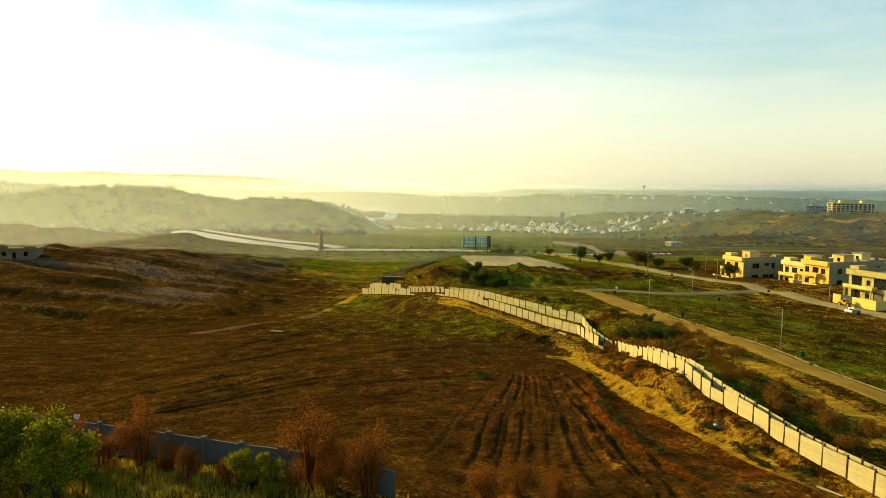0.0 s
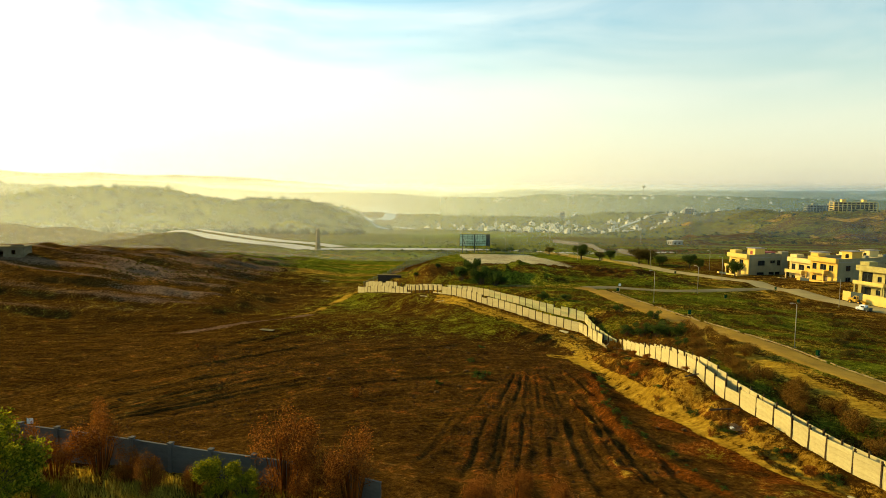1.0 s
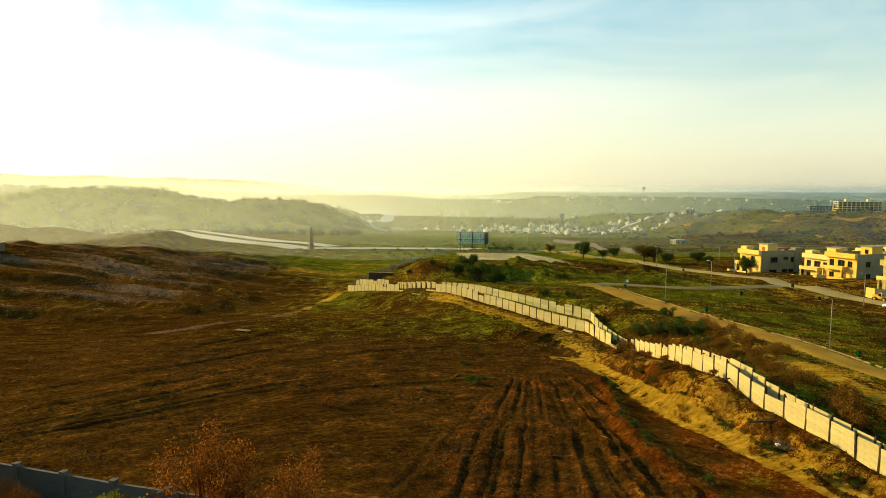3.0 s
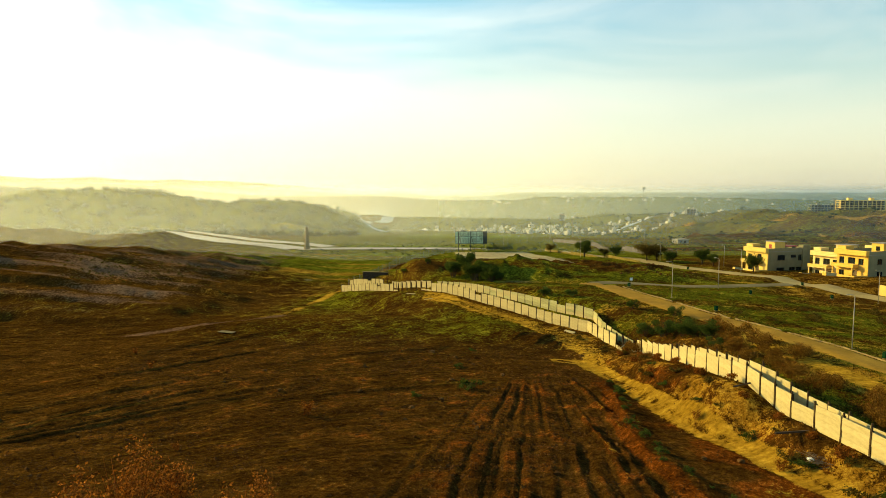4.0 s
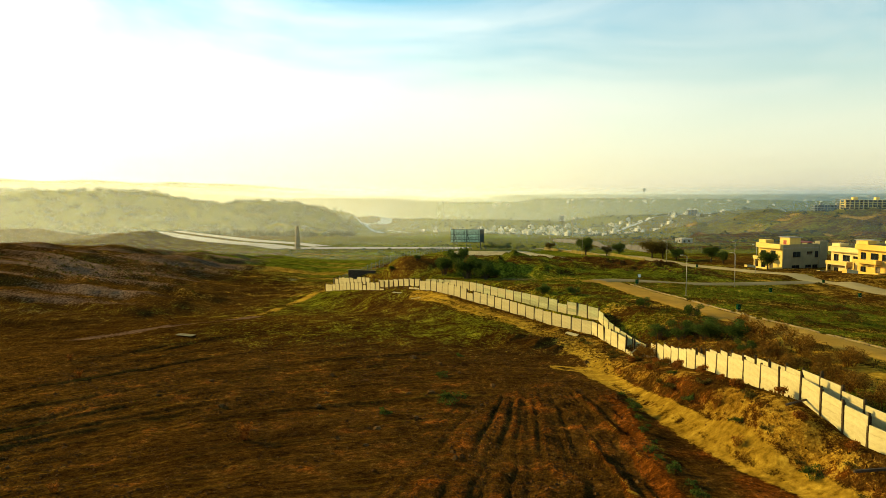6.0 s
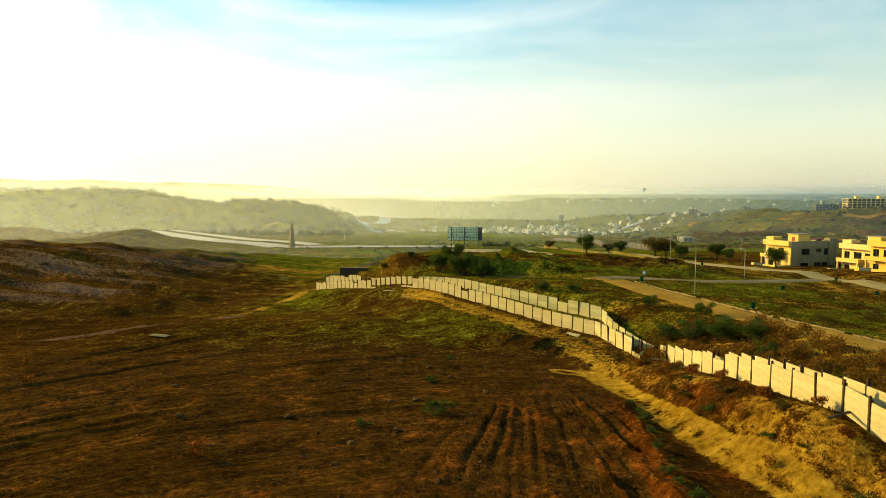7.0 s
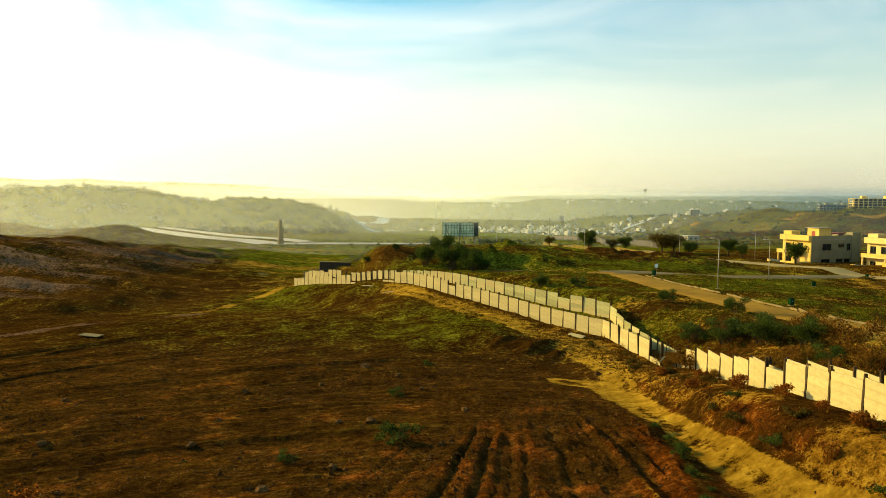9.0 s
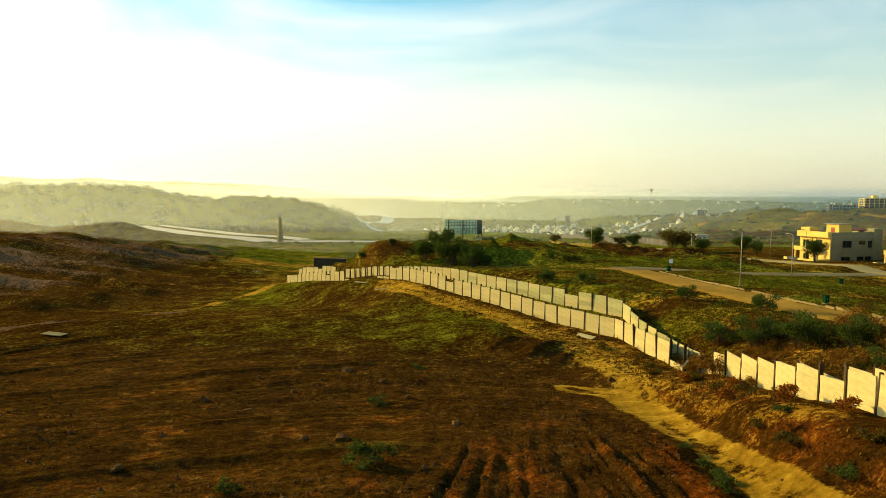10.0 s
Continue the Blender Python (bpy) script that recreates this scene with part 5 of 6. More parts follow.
def bush(name, seed, height, spread, leaves, size, mat, label, group="", twigs=40):
    rng, rnd = np.random.default_rng(seed), random.Random(seed)
    top = empty(name, Matrix(), label, "bush", group)
    bm = bmesh.new()
    for k in range(twigs):
        a, b = rnd.uniform(0, math.tau), rnd.uniform(0.2, 1.0)
        p = (math.cos(a) * spread * 0.15, math.sin(a) * spread * 0.15, -0.2)
        mid = (math.cos(a) * spread * b * 0.5, math.sin(a) * spread * b * 0.5, height * rnd.uniform(0.35, 0.6))
        tip = (math.cos(a + 0.3) * spread * b, math.sin(a + 0.3) * spread * b, height * rnd.uniform(0.6, 1.02) * (1.1 - 0.4 * b))
        tube(bm, p, mid, 0.022 * height / 3, 0.015 * height / 3, 4)
        tube(bm, mid, tip, 0.015 * height / 3, 0.004, 3)
    part("stem", bm, TWIG if mat in (TWIG, LEAF_DRY, LEAF_RUST) else BARK, top)
    blobs = []
    for k in range(9):
        a, b = rnd.uniform(0, math.tau), rnd.uniform(0.15, 0.75)
        blobs.append((math.cos(a) * spread * b, math.sin(a) * spread * b, height * rnd.uniform(0.3, 0.8), spread * rnd.uniform(0.22, 0.42), spread * rnd.uniform(0.22, 0.42), height * rnd.uniform(0.14, 0.26)))
    v, f = leaf_cloud(rng, blobs, leaves, size)
    crown = new("foliage", mesh_of("foliage", v, f, mat))
    crown.parent = top
    return top


def set_out(thing, places, seed, sink=0.1):
    """Put a thing at the first place and copies of it at the others: x, y, size."""
    rnd = random.Random(seed)
    for k, (x, y, s) in enumerate(places):
        m = pose(x, y, ground(x, y) - sink, 0, 0, rnd.uniform(0, 360))
        o = thing if k == 0 else copy_thing(thing, m)
        o.matrix_basis = m @ Matrix.Diagonal((s, s, s * rnd.uniform(0.9, 1.1), 1))


STREET_TREES = "street trees"
set_out(tree("tree", 1, 5.2, 2.3, 4200, 0.13, LEAF, "round dark green tree by the street", STREET_TREES),
        [(55, 249, 1.25), (87, 190.5, 0.95), (75.7, 222, 0.8), (83.5, 216, 0.9), (85.8, 213, 0.75), (64.4, 243, 0.85)], 3)
set_out(tree("tree", 2, 4.4, 2.4, 1700, 0.17, LEAF_DRY, "thin olive-brown tree by the street", STREET_TREES),
        [(70.6, 228, 1.4), (73.9, 228, 1.25), (61, 245, 0.75), (78, 226, 0.7), (58, 262, 0.9), (48, 279, 0.8)], 4)
set_out(bush("bush", 11, 2.6, 1.7, 3600, 0.085, LEAF, "dense dark green bush on the spoil heap", "bushes on the spoil heap"),
        [(6.8, 160, 1.35), (11.2, 154.8, 1.6), (9.8, 163, 1.5), (14.2, 151.5, 1.35), (13.0, 158, 1.2), (16.5, 156, 0.7), (-4.5, 171, 0.5), (1, 169, 0.5)], 5)
set_out(bush("bush", 12, 1.8, 1.6, 3200, 0.06, LEAF, "low dark green bush behind the fence", "bushes by the fence"),
        [(33.0, 103, 1.2), (34.6, 100, 1.35), (31.5, 106, 1.0), (36.4, 97, 1.15), (33, 117, 0.8), (37, 110, 0.9), (35, 92, 0.8), (22, 131, 0.9), (26, 128, 0.8)], 6)
set_out(bush("bush", 13, 1.7, 1.6, 2600, 0.055, LEAF_RUST, "low dry rust-brown bush behind the fence", "dry bushes by the fence"),
        [(38.0, 95, 1.6), (39.4, 90, 1.5), (38.4, 100, 1.3), (41.0, 86, 1.2), (34.5, 84, 1.1), (36, 78, 1.2), (34.5, 72, 1.1), (37, 68, 1.3), (35, 63, 1.0), (38.5, 60, 1.2), (37, 55, 1.1), (28.4, 98.5, 1.1), (27.8, 101.2, 0.9), (28.2, 105, 0.9), (27.3, 109, 0.9),
         (41, 52, 1.2), (40, 72, 0.9), (28.0, 93.4, 0.5), (30.2, 96, 1.0), (31.8, 92.5, 1.1), (33.2, 89, 1.0), (36.5, 81, 1.0), (33.8, 94, 0.9), (35.8, 88.5, 1.1), (38.2, 75.5, 1.0), (36.0, 66, 1.1), (39, 64, 1.0), (40.5, 57.5, 1.1), (30.8, 99.5, 0.8), (38.5, 86, 0.9), (37, 92, 0.8), (44, 46, 1.0)], 7)
set_out(bush("bush", 14, 1.1, 1.5, 900, 0.08, LEAF_DRY, "low dark scrub on the dry verge", "scrub between the roads"),
        [(58, 112, 1.1), (66, 104, 1.3), (62, 122, 0.9), (71, 116, 1.1), (60, 98, 1.2), (68, 92, 1.4), (76, 126, 1.0), (57, 90, 0.9), (74, 100, 1.2), (64, 132, 0.8), (50, 109, 0.7), (47.5, 113, 0.6),
         (80, 112, 1.2), (70, 82, 1.3), (62, 84, 1.0), (80, 156, 0.9), (98, 166, 0.8)], 8)
set_out(bush("shrub", 15, 4.8, 2.1, 9000, 0.05, TWIG, "tall bare red-brown shrub beside the low wall", "dry shrubs by the wall", 46),
        [(-7.8, 44.6, 1.25), (-20.8, 47.0, 1.0), (-3.4, 43.2, 1.1), (4.8, 42.4, 0.8), (-16.2, 43.9, 0.6), (-25.5, 46.0, 0.85), (-23.0, 45.6, 0.7), (-13.2, 43.6, 0.5), (-18.2, 45.8, 0.6), (9.0, 41.5, 0.7), (-30, 48, 0.8), (7.0, 44.8, 0.55), (-6.0, 43.2, 0.7)], 9)
set_out(bush("shrub", 16, 3.6, 1.9, 15000, 0.06, LEAF_BRIGHT, "yellow-green leafy shrub by the low wall", "green shrubs by the wall", 60),
        [(-24.8, 41.4, 1.75), (-27.4, 41.0, 1.4), (-23.4, 40.2, 1.2), (-11.6, 43.8, 0.85), (-21.2, 42.0, 0.5), (-9.8, 42.6, 0.6)], 10)
set_out(bush("shrub", 17, 1.3, 0.7, 260, 0.06, TWIG, "small leaning dry bush in the bare field", "dry bushes in the field", 25),
        [(-7.6, 75.6, 1.2), (-9.3, 89.6, 0.4), (-30, 95, 0.8), (-36, 104, 0.7), (-15, 66, 0.6), (24.6, 71, 0.8), (25.4, 76, 0.9), (24.9, 83, 0.8), (26.2, 61, 0.8)], 11)
set_out(bush("bush", 18, 1.6, 1.2, 700, 0.11, LEAF, "round green bush on the roadside flat", "bushes on the flat"),
        [(24, 292, 1.3), (27, 295, 1.6), (30, 290, 1.3), (33, 296, 1.5), (37, 292, 1.2), (-30, 330, 1.0), (-18, 331, 1.0), (-4, 332, 0.9), (2, 331, 0.9), (40, 300, 1.3), (44, 296, 1.1), (-54, 332, 0.8)], 12)


strip_rng = random.Random(19)
set_out(bush("bush", 19, 0.9, 0.8, 420, 0.07, TWIG, "low red-brown scrub between track and fence", "scrub between track and fence", 24),
        [(float(fence_x(y)) - strip_rng.uniform(0.8, 3.2), y, strip_rng.uniform(0.6, 1.3)) for y in np.linspace(52, 97, 14).tolist()], 15)
set_out(bush("bush", 20, 0.8, 0.9, 420, 0.07, LEAF_DRY, "low olive scrub between track and fence", "scrub between track and fence", 24),
        [(float(fence_x(y)) - strip_rng.uniform(1.0, 4.0), y, strip_rng.uniform(0.5, 1.2)) for y in np.linspace(50, 112, 22).tolist()], 16)


set_out(bush("bush", 22, 0.9, 0.8, 520, 0.06, LEAF, "small dark green bush on the cut bank", "bushes on the cut bank", 20),
        [(float(scar_x(y)) + strip_rng.uniform(0.5, 1.6 + max(0.0, 60 - y) * 0.2), y, strip_rng.uniform(0.25, 0.8)) for y in np.linspace(47, 86, 22).tolist()], 17)


set_out(bush("bush", 23, 0.8, 1.1, 700, 0.06, LEAF, "low spreading dark green bush on bare earth", "low green bushes", 20),
        [(7.0, 84.7, 1.3), (6.2, 95.2, 0.8), (8.2, 105, 0.7), (1.6, 81.5, 0.7), (26.6, 66.2, 0.9), (25.4, 72.5, 0.7), (27.4, 60.5, 0.9), (24.8, 79, 0.7), (29.5, 55.5, 1.0), (25.6, 85, 0.6), (31, 51, 0.9)], 18)


# ---------------------------------------------------------------- grass, clods and stones
def grass(name, label, mat, count, area, density, height, seed):
    rng = np.random.default_rng(seed)
    x0, y0, x1, y1 = area
    px, py = rng.uniform(x0, x1, count), rng.uniform(y0, y1, count)
    keep = rng.random(count) < np.clip(density(px, py), 0, 1)
    px, py = px[keep], py[keep]
    pz = land(px, py)
    n, blades = len(px), 5
    bx = np.repeat(px, blades) + rng.normal(0, 0.13, n * blades)
    by = np.repeat(py, blades) + rng.normal(0, 0.13, n * blades)
    bz = np.repeat(pz, blades) - 0.04
    a, lean = rng.uniform(0, math.tau, n * blades), rng.uniform(0.1, 0.6, n * blades)
    hgt = height * rng.uniform(0.5, 1.3, n * blades)
    w = 0.035 + 0.03 * rng.random(n * blades)
    c, s = np.cos(a), np.sin(a)
    v = np.stack([np.stack([bx - s * w, by + c * w, bz], -1), np.stack([bx + s * w, by - c * w, bz], -1),
                  np.stack([bx + c * lean * hgt, by + s * lean * hgt, bz + hgt], -1)], 1).reshape(-1, 3)
    f = np.arange(len(v)).reshape(-1, 3)
    tagged(new(name, mesh_of(name, v.tolist(), f.tolist(), mat)), label, "grass", kind="stuff")


def off_roads(x, y):
    return (to_line(x, y, ROAD) > 2.7) * (to_line(x, y, CROSS) > 2.2) * (to_line(x, y, TRACK) > 1.4) * (to_line(x, y, TRACK_EAST) > 1.6)


grass("grass", "short green grass on the verge and bank", BLADE, 130000, (-30, 56, 80, 165),
      lambda x, y: off_roads(x, y) * (0.36 * (x > fence_x(y) + 1) * (1 - ss(62, 80, x)) + 0.25 * gauss(x, y, -20, 172, 12, 13)) * (0.5 + 1.6 * fbm(x, y, 6, 3, 51)), 0.2, 21)
grass("field_grass", "sparse short grass on the bare field", BLADE, 60000, (-26, 74, 24, 146),
      lambda x, y: (x < fence_x(y) - 1) * (0.12 * gauss(x, y, 6, 123, 20, 11) + 0.35 * gauss(x, y, 8, 133, 12, 4) + 0.10 * gauss(x, y, -2, 96, 16, 16)) * (0.4 + 1.8 * fbm(x, y, 5, 3, 53)), 0.08, 23)
grass("wall_grass", "tall yellow dry grass before the low wall", BLADE_GOLD, 40000, (-34, 32, 14, 48),
      lambda x, y: 0.8 * (0.5 + 1.5 * fbm(x, y, 4, 3, 56)) * (1 - ss(41, 46, y + 0.24 * (x + 10))), 0.7, 25)
grass("wall_weeds", "tall yellow-green weeds before the low wall", BLADE, 14000, (-34, 32, 10, 46),
      lambda x, y: 0.7 * (0.4 + 1.8 * fbm(x, y, 5, 3, 57)) * (1 - ss(41, 45, y + 0.24 * (x + 10))), 0.6, 26)
grass("dry_grass", "dry straw-coloured grass and weeds along the fence", BLADE_DRY, 130000, (8, 34, 100, 150),
      lambda x, y: off_roads(x, y) * (0.5 * np.exp(-((x - fence_x(y) + 2.2) / 2.0) ** 2) + 0.13 * (x > fence_x(y) + 1.5)) * (0.45 + 1.8 * fbm(x, y, 5, 3, 52)), 0.2, 22)


def lumps(name, label, mat, count, area, density, size, seed):
    rng = np.random.default_rng(seed)
    x0, y0, x1, y1 = area
    px, py = rng.uniform(x0, x1, count), rng.uniform(y0, y1, count)
    keep = rng.random(count) < np.clip(density(px, py), 0, 1)
    px, py = px[keep], py[keep]
    pz, n = land(px, py), int(keep.sum())
    r = size * rng.lognormal(0, 0.5, n)
    shape = np.array([(1, 0, 0), (0, 1, 0), (-1, 0, 0), (0, -1, 0), (0, 0, 0.8), (0.5, 0.5, 0.45), (-0.5, 0.5, 0.4), (0.1, -0.6, 0.5)])
    tri = np.array([(0, 5, 7), (0, 1, 5), (1, 6, 5), (1, 2, 6), (2, 3, 6), (3, 7, 6), (3, 0, 7), (5, 6, 4), (6, 7, 4), (7, 5, 4)])
    a = rng.uniform(0, math.tau, n)
    jit = 1 + 0.3 * rng.normal(size=(n, 8, 1))
    v = shape[None] * jit * r[:, None, None]
    x = v[..., 0] * np.cos(a)[:, None] - v[..., 1] * np.sin(a)[:, None]
    y = v[..., 0] * np.sin(a)[:, None] + v[..., 1] * np.cos(a)[:, None]
    v = np.stack([x + px[:, None], y + py[:, None], v[..., 2] + pz[:, None] - 0.15 * r[:, None]], -1).reshape(-1, 3)
    f = (tri[None] + 8 * np.arange(n)[:, None, None]).reshape(-1, 3)
    tagged(new(name, mesh_of(name, v.tolist(), f.tolist(), mat)), label, "earth", kind="stuff")


lumps("clods", "broken clods of red-brown earth", CLOD, 90000, (-34, 52, 27, 118), lambda x, y: (x < fence_x(y) - 1) * off_roads(x, y) * (0.35 + 0.9 * fbm(x, y, 8, 3, 61) + 0.35 * ruts(x, y)[0]), 0.042, 31)
lumps("pebbles", "pale pebbles and gravel in the earth", STONE, 5000, (-34, 50, 27, 135), lambda x, y: (x < fence_x(y) - 0.5) * (0.25 + 0.8 * fbm(x, y, 6, 3, 62)), 0.06, 32)
lumps("heap_rubble", "earth and stone rubble on the heaps", CLOD, 24000, (-8, 158, 66, 222), lambda x, y: off_roads(x, y) * (x > fence_x(y) + 4) * (y + 0.35 * x > 176) * (0.35 + 0.8 * fbm(x, y, 9, 3, 63)), 0.13, 33)


def cleat_rows(name, label, rows, seed):
    """Small pressed ridges in two lines along each pass of a tracked machine."""
    rng = np.random.default_rng(seed)
    verts, faces = [], []
    for y0, x0, x1 in rows:
        for x in np.arange(x0, x1, 0.34).tolist():
            if rng.random() < 0.12:
                continue
            y = y0 + 0.25 * x - 0.018 * x * x + rng.normal(0, 0.03)
            z, h, i = ground(x, y), rng.uniform(0.03, 0.06), len(verts)
            a = math.atan(0.25 - 0.036 * x)
            for u, v_, w in ((-0.07, -0.15, 0), (0.07, -0.15, 0), (0.07, 0.15, 0), (-0.07, 0.15, 0), (0, -0.12, 1), (0, 0.12, 1)):
                verts.append((x + u * math.cos(a) - v_ * math.sin(a), y + u * math.sin(a) + v_ * math.cos(a), z - 0.02 + h * w))
            faces += [(i, i + 1, i + 4), (i + 1, i + 2, i + 5, i + 4), (i + 2, i + 3, i + 5), (i + 3, i, i + 4, i + 5)]
    tagged(new(name, mesh_of(name, verts, faces, CLOD)), label, "earth", kind="stuff")


cleat_rows("cleat_marks", "rows of cleat marks pressed into the soil", [(80.6, -9, 5), (82.0, -2, 6)], 77)


def boulder(seed, mat, label):
    bm = bmesh.new()
    bmesh.ops.create_icosphere(bm, subdivisions=2, radius=1)
    for v in bm.verts:
        v.co *= 0.8 + 0.5 * noise.noise(v.co * 1.3 + Vector((seed * 3.1, 0, 0)))
        v.co.z *= 0.62
    return tagged(part("boulder", bm, mat), label, "stone", "boulders in the field")


b1 = boulder(1, STONE, "pale rough boulder lying in bare earth")
b2 = boulder(2, STONE, "small angular stone lying in bare earth")
set_out(b1, [(5.3, 87.8, 0.45), (3.2, 88.6, 0.25), (4.2, 80.5, 0.3), (22.0, 63.0, 0.25), (9.5, 84, 0.2)], 13, -0.1)
set_out(b2, [(-9.2, 89.4, 0.2), (0.2, 99, 0.25), (-3, 102, 0.2), (3, 104, 0.5), (6, 101, 0.3), (8, 97, 0.25), (-12, 84, 0.3), (1.5, 78, 0.35), (-16, 93, 0.3), (11, 91, 0.3), (-4, 84, 0.3), (24.3, 62.6, 0.3)], 14, -0.08)


# ---------------------------------------------------------------- things left lying about
def lying(name, dims, mat, x, y, turn, label, category, tilt=0.0, lift=0.03):
    o = boxed(name, dims, mat, None, "", 0.01)
    o.matrix_world = pose(x, y, ground(x, y) + lift, tilt, 0, turn)
    return tagged(o, label, category)


lying("sheet", (-1.4, -0.5, 0, 1.4, 0.5, 0.07), GREY_ROAD, -30.0, 122.0, -20, "pale flat sheet lying on the field", "sheet", 3, 0.12)
lying("plank", (-1.1, -0.13, 0, 1.1, 0.13, 0.07), CONCRETE, 1.8, 142.6, 43, "long pale plank lying on the bank", "plank", 0, 0.3)
lying("fence_slab", (-0.95, -0.22, 0, 0.95, 0.22, 0.06), CONCRETE, -2.0, 149.1, -28, "cream fence slab lying in the grass", "slab", 4, 0.2)
for k in range(2):
    lying("fence_slab", (-0.95, -0.22, 0, 0.95, 0.22, 0.06), CONCRETE, 22.8 + 0.2 * k, 113.2 + 0.5 * k, -60 + 6 * k, "cream fence slab lying in the grass", "slab", 4, 0.1 + 0.03 * k)
lying("timber_pole", (-1.3, -0.06, 0, 1.3, 0.06, 0.11), BARK, 28.4, 71.1, 29, "dark timber pole lying below the fence", "pole", 0, 0.2)
lying("timber_pole", (-1.5, -0.07, 0, 1.5, 0.07, 0.13), BARK, 28.3, 63.4, 9, "dark timber pole lying below the fence", "pole", 0, 0.2)
lying("plank", (-0.95, -0.13, 0, 0.95, 0.13, 0.06), CONCRETE, 31.2, 48.0, -56, "pale plank lying beside the dirt track", "plank", 0, 0.12)
lying("fence_prop", (-0.9, -0.06, 0, 0.9, 0.06, 0.12), CONCRETE, 26.9, 100.4, 60, "pale prop leaning at the fence gap", "prop", 35, 0.5)
br = empty("brush_pile", pose(28.3, 60.5, ground(28.3, 60.5)), "tangled pile of pale branches and rags", "debris")
bm = bmesh.new()
rnd = random.Random(8)
for k in range(36):
    a = rnd.uniform(0, math.tau)
    c = Vector((rnd.gauss(0, 0.4), rnd.gauss(0, 0.4), rnd.uniform(0.05, 0.3)))
    d = Vector((math.cos(a), math.sin(a), rnd.uniform(-0.2, 0.4))) * rnd.uniform(0.3, 0.7)
    tube(bm, c - d, c + d, 0.02, 0.01, 4)
part("branches", bm, WOOD, br)
boxed("rag", [(-0.7, -0.1, 0.05, -0.35, 0.25, 0.2), (0.2, 0.1, 0.1, 0.5, 0.3, 0.24)], WHITEPAINT, br, "pale rag", 0.05)
fl = empty("marker_flag", pose(-26.5, 48.5, ground(-26.5, 48.5)), "small white marker flag on a stick", "flag")
bm = bmesh.new()
tube(bm, (0, 0, -0.2), (0, 0, 3.6), 0.02, sides=5)
part("stick", bm, WOOD, fl)
boxed("cloth", (0.0, -0.01, 3.15, 0.45, 0.01, 3.55), WHITEPAINT, fl)

# ---------------------------------------------------------------- town and far land
town_rng = random.Random(40)


def town_house(kind, mat):
    w, d, h = ((9, 8, 6.5), (12, 9, 4.0), (8, 10, 8.5), (16, 10, 7.0), (7, 7, 3.6))[kind]
    top = empty("town_house", Matrix(), ("pale two-storey town house with a flat roof", "long low pale town house", "tall pale town house with a stair room", "broad pale town block", "small pale town house")[kind], "house", "houses of the far town")
    bm = bmesh.new()
    for side, wide in ((0, w), (90, d), (180, w), (270, d)):
        holes = [(x, z, x + 1.4, z + 1.5) for x in np.arange(1.2, wide - 2.2, 2.8).tolist() for z in np.arange(1.0, h - 2.0, 3.1).tolist()]
        off = {0: (-w / 2, -d / 2), 90: (w / 2, -d / 2), 180: (w / 2, d / 2), 270: (-w / 2, d / 2)}[side]
        if side in (0, 270):
            wall_with_openings(bm, pose(off[0], off[1], 0, 0, 0, side), wide, h, holes, 0.3)
        else:
            wall_with_openings(bm, pose(off[0], off[1], 0, 0, 0, side), wide, h, [], 0.3)
    box(bm, -w / 2, -d / 2, -4, w / 2, d / 2, -0.004)
    part("wall", bm, mat, top)
    boxed("roof", [(-w / 2 - 0.2, -d / 2 - 0.2, h, w / 2 + 0.2, d / 2 + 0.2, h + 0.3), (-1.5, -1.5, h + 0.3, 2, 2, h + 2.4 if kind in (0, 2) else h + 0.5)], mat, top)
    # near-black filler block paints the shade inside the window openings
    boxed("dark_core", (-w / 2 + 0.6, -d / 2 + 0.6, 0, w / 2 - 0.6, d / 2 - 0.6, h - 0.05), GLASS, top, "dark block standing in for shaded rooms")
    return top


kinds = [town_house(k, TOWN) for k in range(5)]
used = set()


def place_house(x, y, size=1.0):
    k = town_rng.randrange(5)
    m = pose(x, y, ground(x, y) - 0.2, 0, 0, town_rng.choice((0, 17, -20, 35, 80)))
    o = kinds[k] if k not in used else copy_thing(kinds[k], m)
    used.add(k)
    o.matrix_basis = m @ Matrix.Diagonal((size, size, size, 1))


for k in range(80):      # village in the valley
    y = town_rng.uniform(860, 1130)
    x = town_rng.gauss(0.20, 0.10) * y
    if x < -10:
        continue
    place_house(x, y, town_rng.uniform(0.3, 0.5))
for k in range(160):     # town on the far slopes
    y = town_rng.uniform(2000, 3200) if k % 5 else town_rng.uniform(1350, 2000)
    x = town_rng.uniform(0.2, 0.68) * y if k % 6 else town_rng.uniform(0.0, 0.3) * y
    place_house(x, y, town_rng.uniform(0.35, 0.65))
o = copy_thing(kinds[4], pose(148, 408, ground(148, 408) - 0.2, 0, 0, 17))
o.scale = (1.1, 0.8, 0.75)

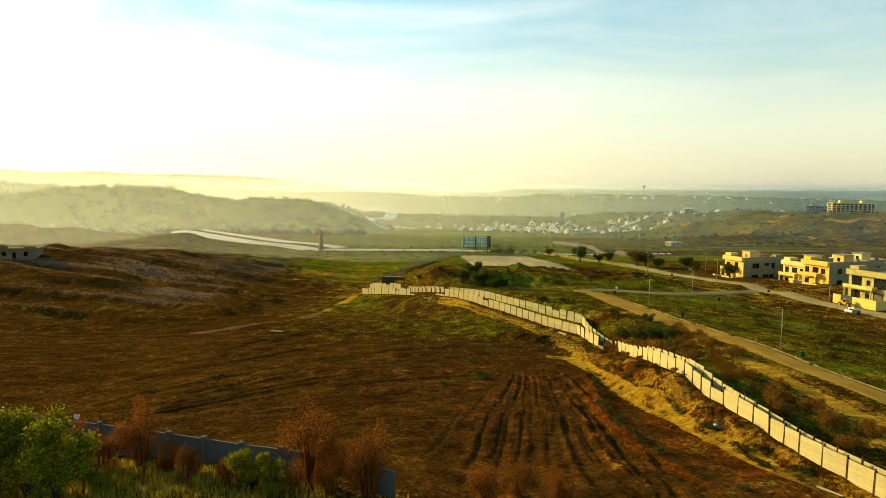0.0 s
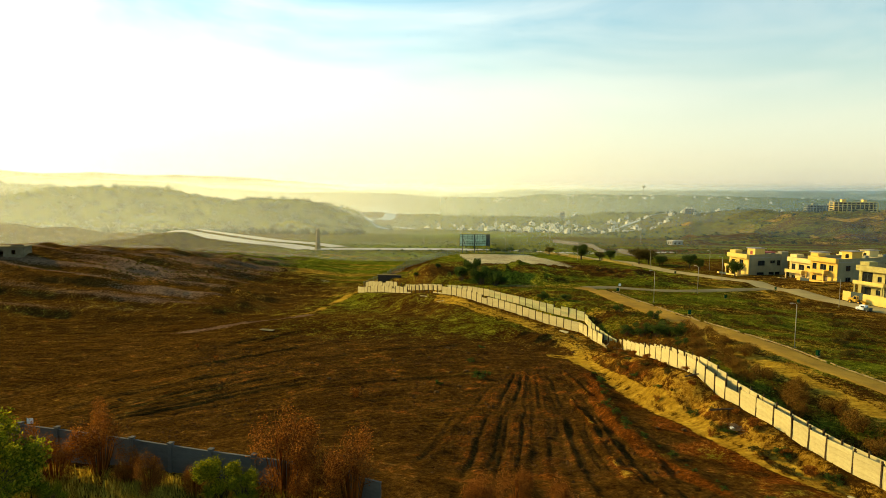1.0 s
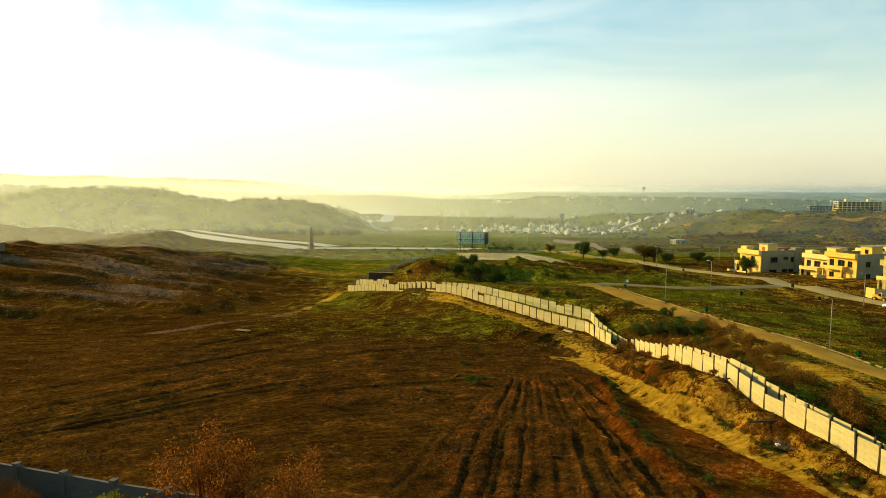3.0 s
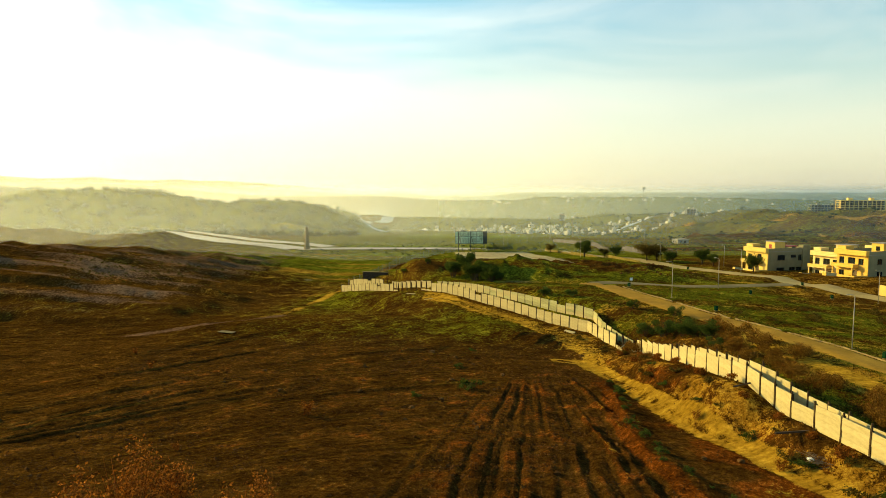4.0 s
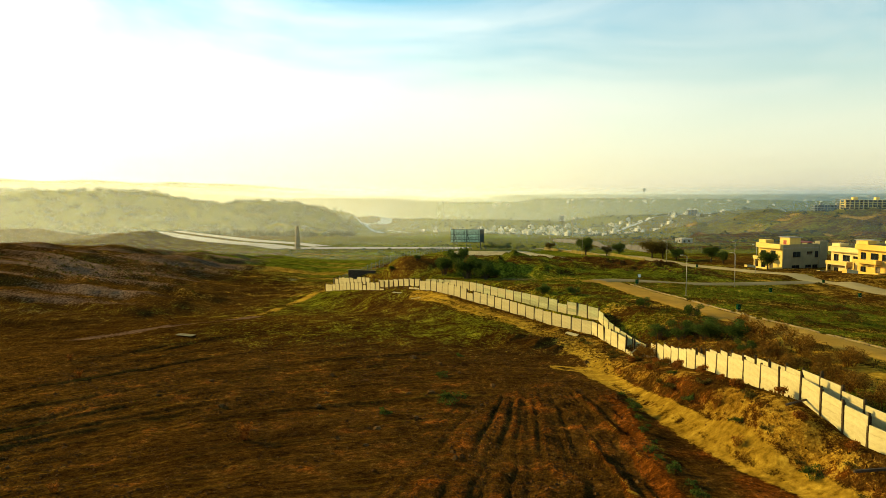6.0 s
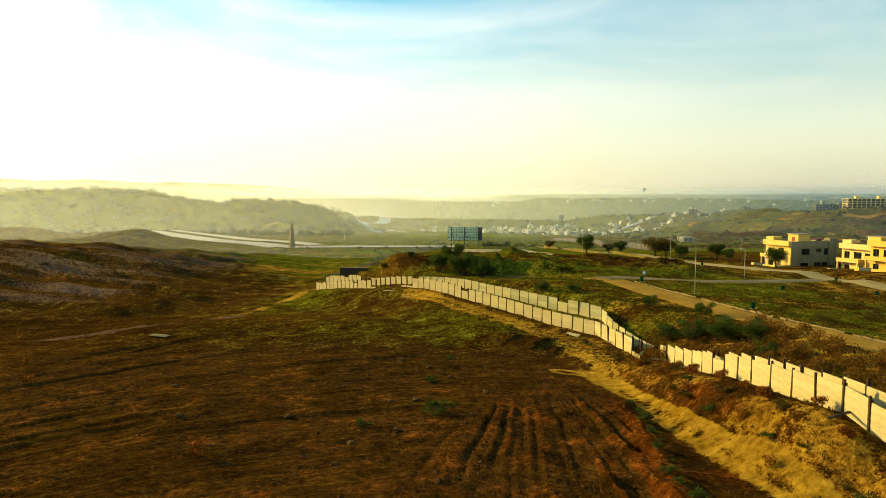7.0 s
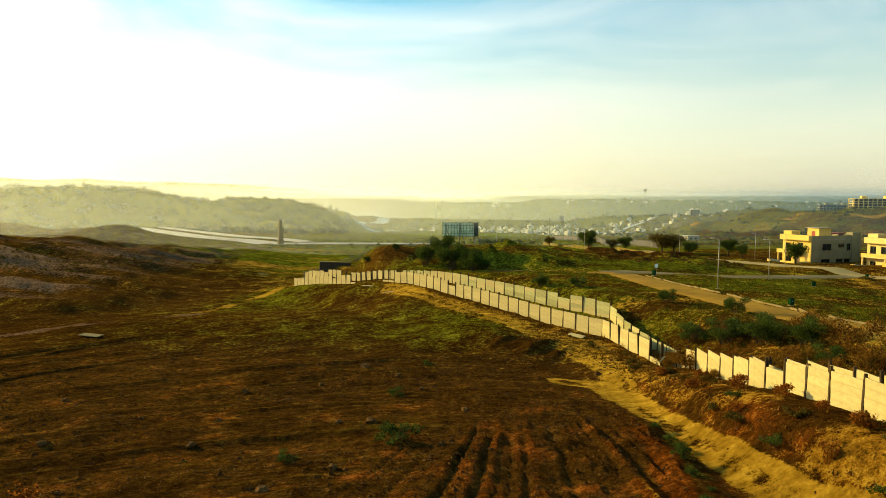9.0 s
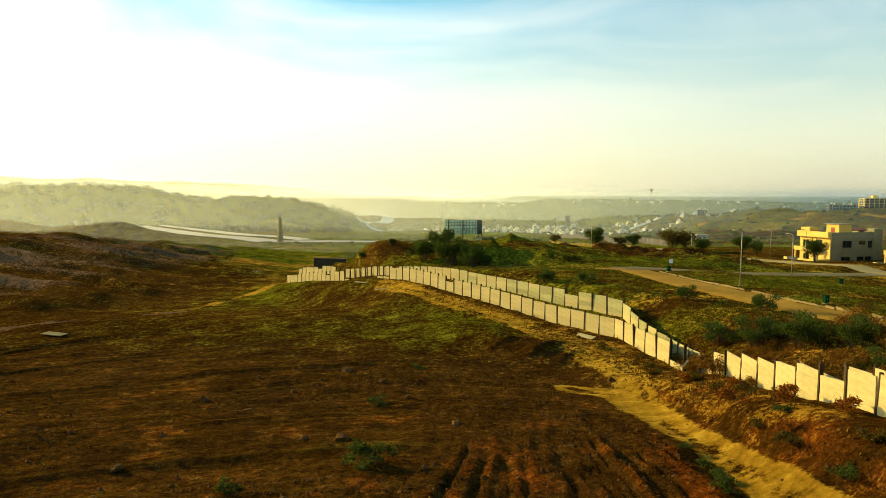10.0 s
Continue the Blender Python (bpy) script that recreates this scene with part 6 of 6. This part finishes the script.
for x, y, w, h, s, mat_, lab in ((402, 664, 40, 4, 2.35, CREAM, "long cream concrete-frame building under construction"), (508, 900, 40, 3, 3.2, GREYWALL, "long dark grey building on the ridge"),
                                 (612, 1200, 26, 2, 3.6, TOWN, "broad pale building on the ridge"), (251, 1370, 10, 4, 3.4, TOWN, "white tower block on the slope"), (384, 1020, 14, 3, 3.4, TOWN, "stepped white block on the slope")):
    top = empty("frame_building", pose(x, y, ground(x, y) - 1, 0, 0, -12), lab, "building")
    for f in range(h + 1):
        boxed("slab", (0, 0, f * s, w, 14, f * s + 0.5), mat_, top)
    n = int(w / 4)
    for k in range(n + 1):
        boxed("column", [(k * w / n - 0.3, -0.02, 0, k * w / n + 0.3, 0.6, h * s), (k * w / n - 0.3, 13.4, 0, k * w / n + 0.3, 14.02, h * s)], mat_, top)
    # near-black sheet behind the columns paints the shade of the open floors
    boxed("dark_backing", (0.5, 3, 0, w - 0.5, 3.4, h * s), GLASS, top, "dark sheet standing in for the shaded interior")
    boxed("roof_room", [(w * 0.2, 4, h * s + 0.5, w * 0.3, 9, h * s + 3), (w * 0.7, 4, h * s + 0.5, w * 0.78, 9, h * s + 3)], mat_, top)
for x, y, h in ((10, 1500, 34), (-330, 1250, 24), (560, 1800, 40), (420, 1500, 30), (905, 1500, 26), (95, 560, 14), (130, 640, 16)):
    mt = empty("water_tower" if h > 25 else "mast", pose(x, y, ground(x, y)), "slim distant tower on the skyline", "tower")
    bm = bmesh.new()
    tube(bm, (0, 0, -2), (0, 0, h), h * 0.025, h * 0.018, 8)
    part("shaft", bm, GREYWALL, mt)
    if h > 25:
        bm = bmesh.new()
        tube(bm, (0, 0, h * 0.82), (0, 0, h), h * 0.03, h * 0.13, 12)
        tube(bm, (0, 0, h), (0, 0, h * 1.06), h * 0.13, h * 0.12, 12)
        part("tank", bm, GREYWALL, mt)


def joined_town(count, seed):
    """The mass of the far town: plain walls, a roof slab and a stair room each."""
    rng = np.random.default_rng(seed)
    unit = np.array([(a, b, c) for c in (0, 1) for b in (-0.5, 0.5) for a in (-0.5, 0.5)])
    sides = np.array([(0, 2, 3, 1), (4, 5, 7, 6), (0, 1, 5, 4), (1, 3, 7, 5), (3, 2, 6, 7), (2, 0, 4, 6)])
    y = rng.uniform(1900, 3250, count)
    x = y * np.where(rng.random(count) < 0.75, rng.uniform(0.16, 0.74, count), rng.uniform(-0.06, 0.3, count))
    half = count // 6
    y[:half] = rng.uniform(860, 1150, half)
    x[:half] = y[:half] * rng.normal(0.21, 0.1, half)
    z, verts, faces = land(x, y), [], []
    for k in range(count):
        a, w, d, h = rng.choice((0.0, 0.3, -0.35, 0.6)), rng.uniform(4, 8), rng.uniform(4, 7), rng.choice((2.6, 3.0, 3.4, 5.0))
        for sx, sy, sz, z0, ox in ((w, d, h + 3, -3, 0), (w + 0.5, d + 0.5, 0.3, h, 0), (w * 0.35, d * 0.35, 2.3, h + 0.3, w * 0.15)):
            v = unit * (sx, sy, sz)
            px_, py_ = (v[:, 0] + ox) * math.cos(a) - v[:, 1] * math.sin(a), (v[:, 0] + ox) * math.sin(a) + v[:, 1] * math.cos(a)
            i = len(verts)
            verts += np.stack([px_ + x[k], py_ + y[k], v[:, 2] + z0 + z[k]], -1).tolist()
            faces += (sides + i).tolist()
    tagged(new("distant_town", mesh_of("distant_town", verts, faces, TOWN)), "mass of small pale houses across the far slopes", "town", kind="stuff")


joined_town(420, 90)


def scrub(name, label, count, place, size, mat, seed):
    rng = np.random.default_rng(seed)
    verts, faces = [], []
    px, py = place(rng, count)
    pz = land(px, py)
    for x, y, z in zip(px.tolist(), py.tolist(), pz.tolist()):
        s = size * rng.uniform(0.5, 1.4)
        v, f = leaf_cloud(rng, [(x, y, z + s * 0.55, s, s, s * 0.65), (x + s * 0.7, y, z + s * 0.35, s * 0.6, s * 0.6, s * 0.4)], 26, s * 0.34)
        i = len(verts)
        verts += v
        faces += [tuple(q + i for q in g) for g in f]
    tagged(new(name, mesh_of(name, verts, faces, mat)), label, "scrub", kind="stuff")


scrub("valley_trees", "dark scattered trees among the village houses", 520,
      lambda r, n: ((lambda y: (y * r.normal(0.20, 0.2, n), y))(r.uniform(840, 1400, n))), 2.6, FARWOOD, 71)
scrub("hill_scrub", "scrub and small trees on the western slopes", 1500,
      lambda r, n: ((lambda y: (-y * r.uniform(0.12, 0.75, n), y))(r.uniform(520, 1000, n))), 3.0, FARWOOD, 72)
scrub("far_trees", "far belts of dark trees on the plain", 800,
      lambda r, n: ((lambda y: (y * r.uniform(-0.2, 0.8, n), y))(r.uniform(900, 2600, n))), 2.8, FARWOOD, 73)
scrub("ridge_scrub", "dark scrub on the eroded eastern ridge", 700,
      lambda r, n: (r.uniform(150, 520, n), r.uniform(430, 900, n)), 1.5, FARWOOD, 76)
scrub("bank_scrub", "low tufts of scrub on the western bank", 260,
      lambda r, n: (r.normal(-84, 14, n), r.normal(200, 12, n)), 0.4, LEAF_DRY, 74)
scrub("flat_scrub", "low green tufts on the flat land", 700,
      lambda r, n: (r.uniform(-60, 160, n), r.uniform(286, 430, n)), 0.6, LEAF, 75)
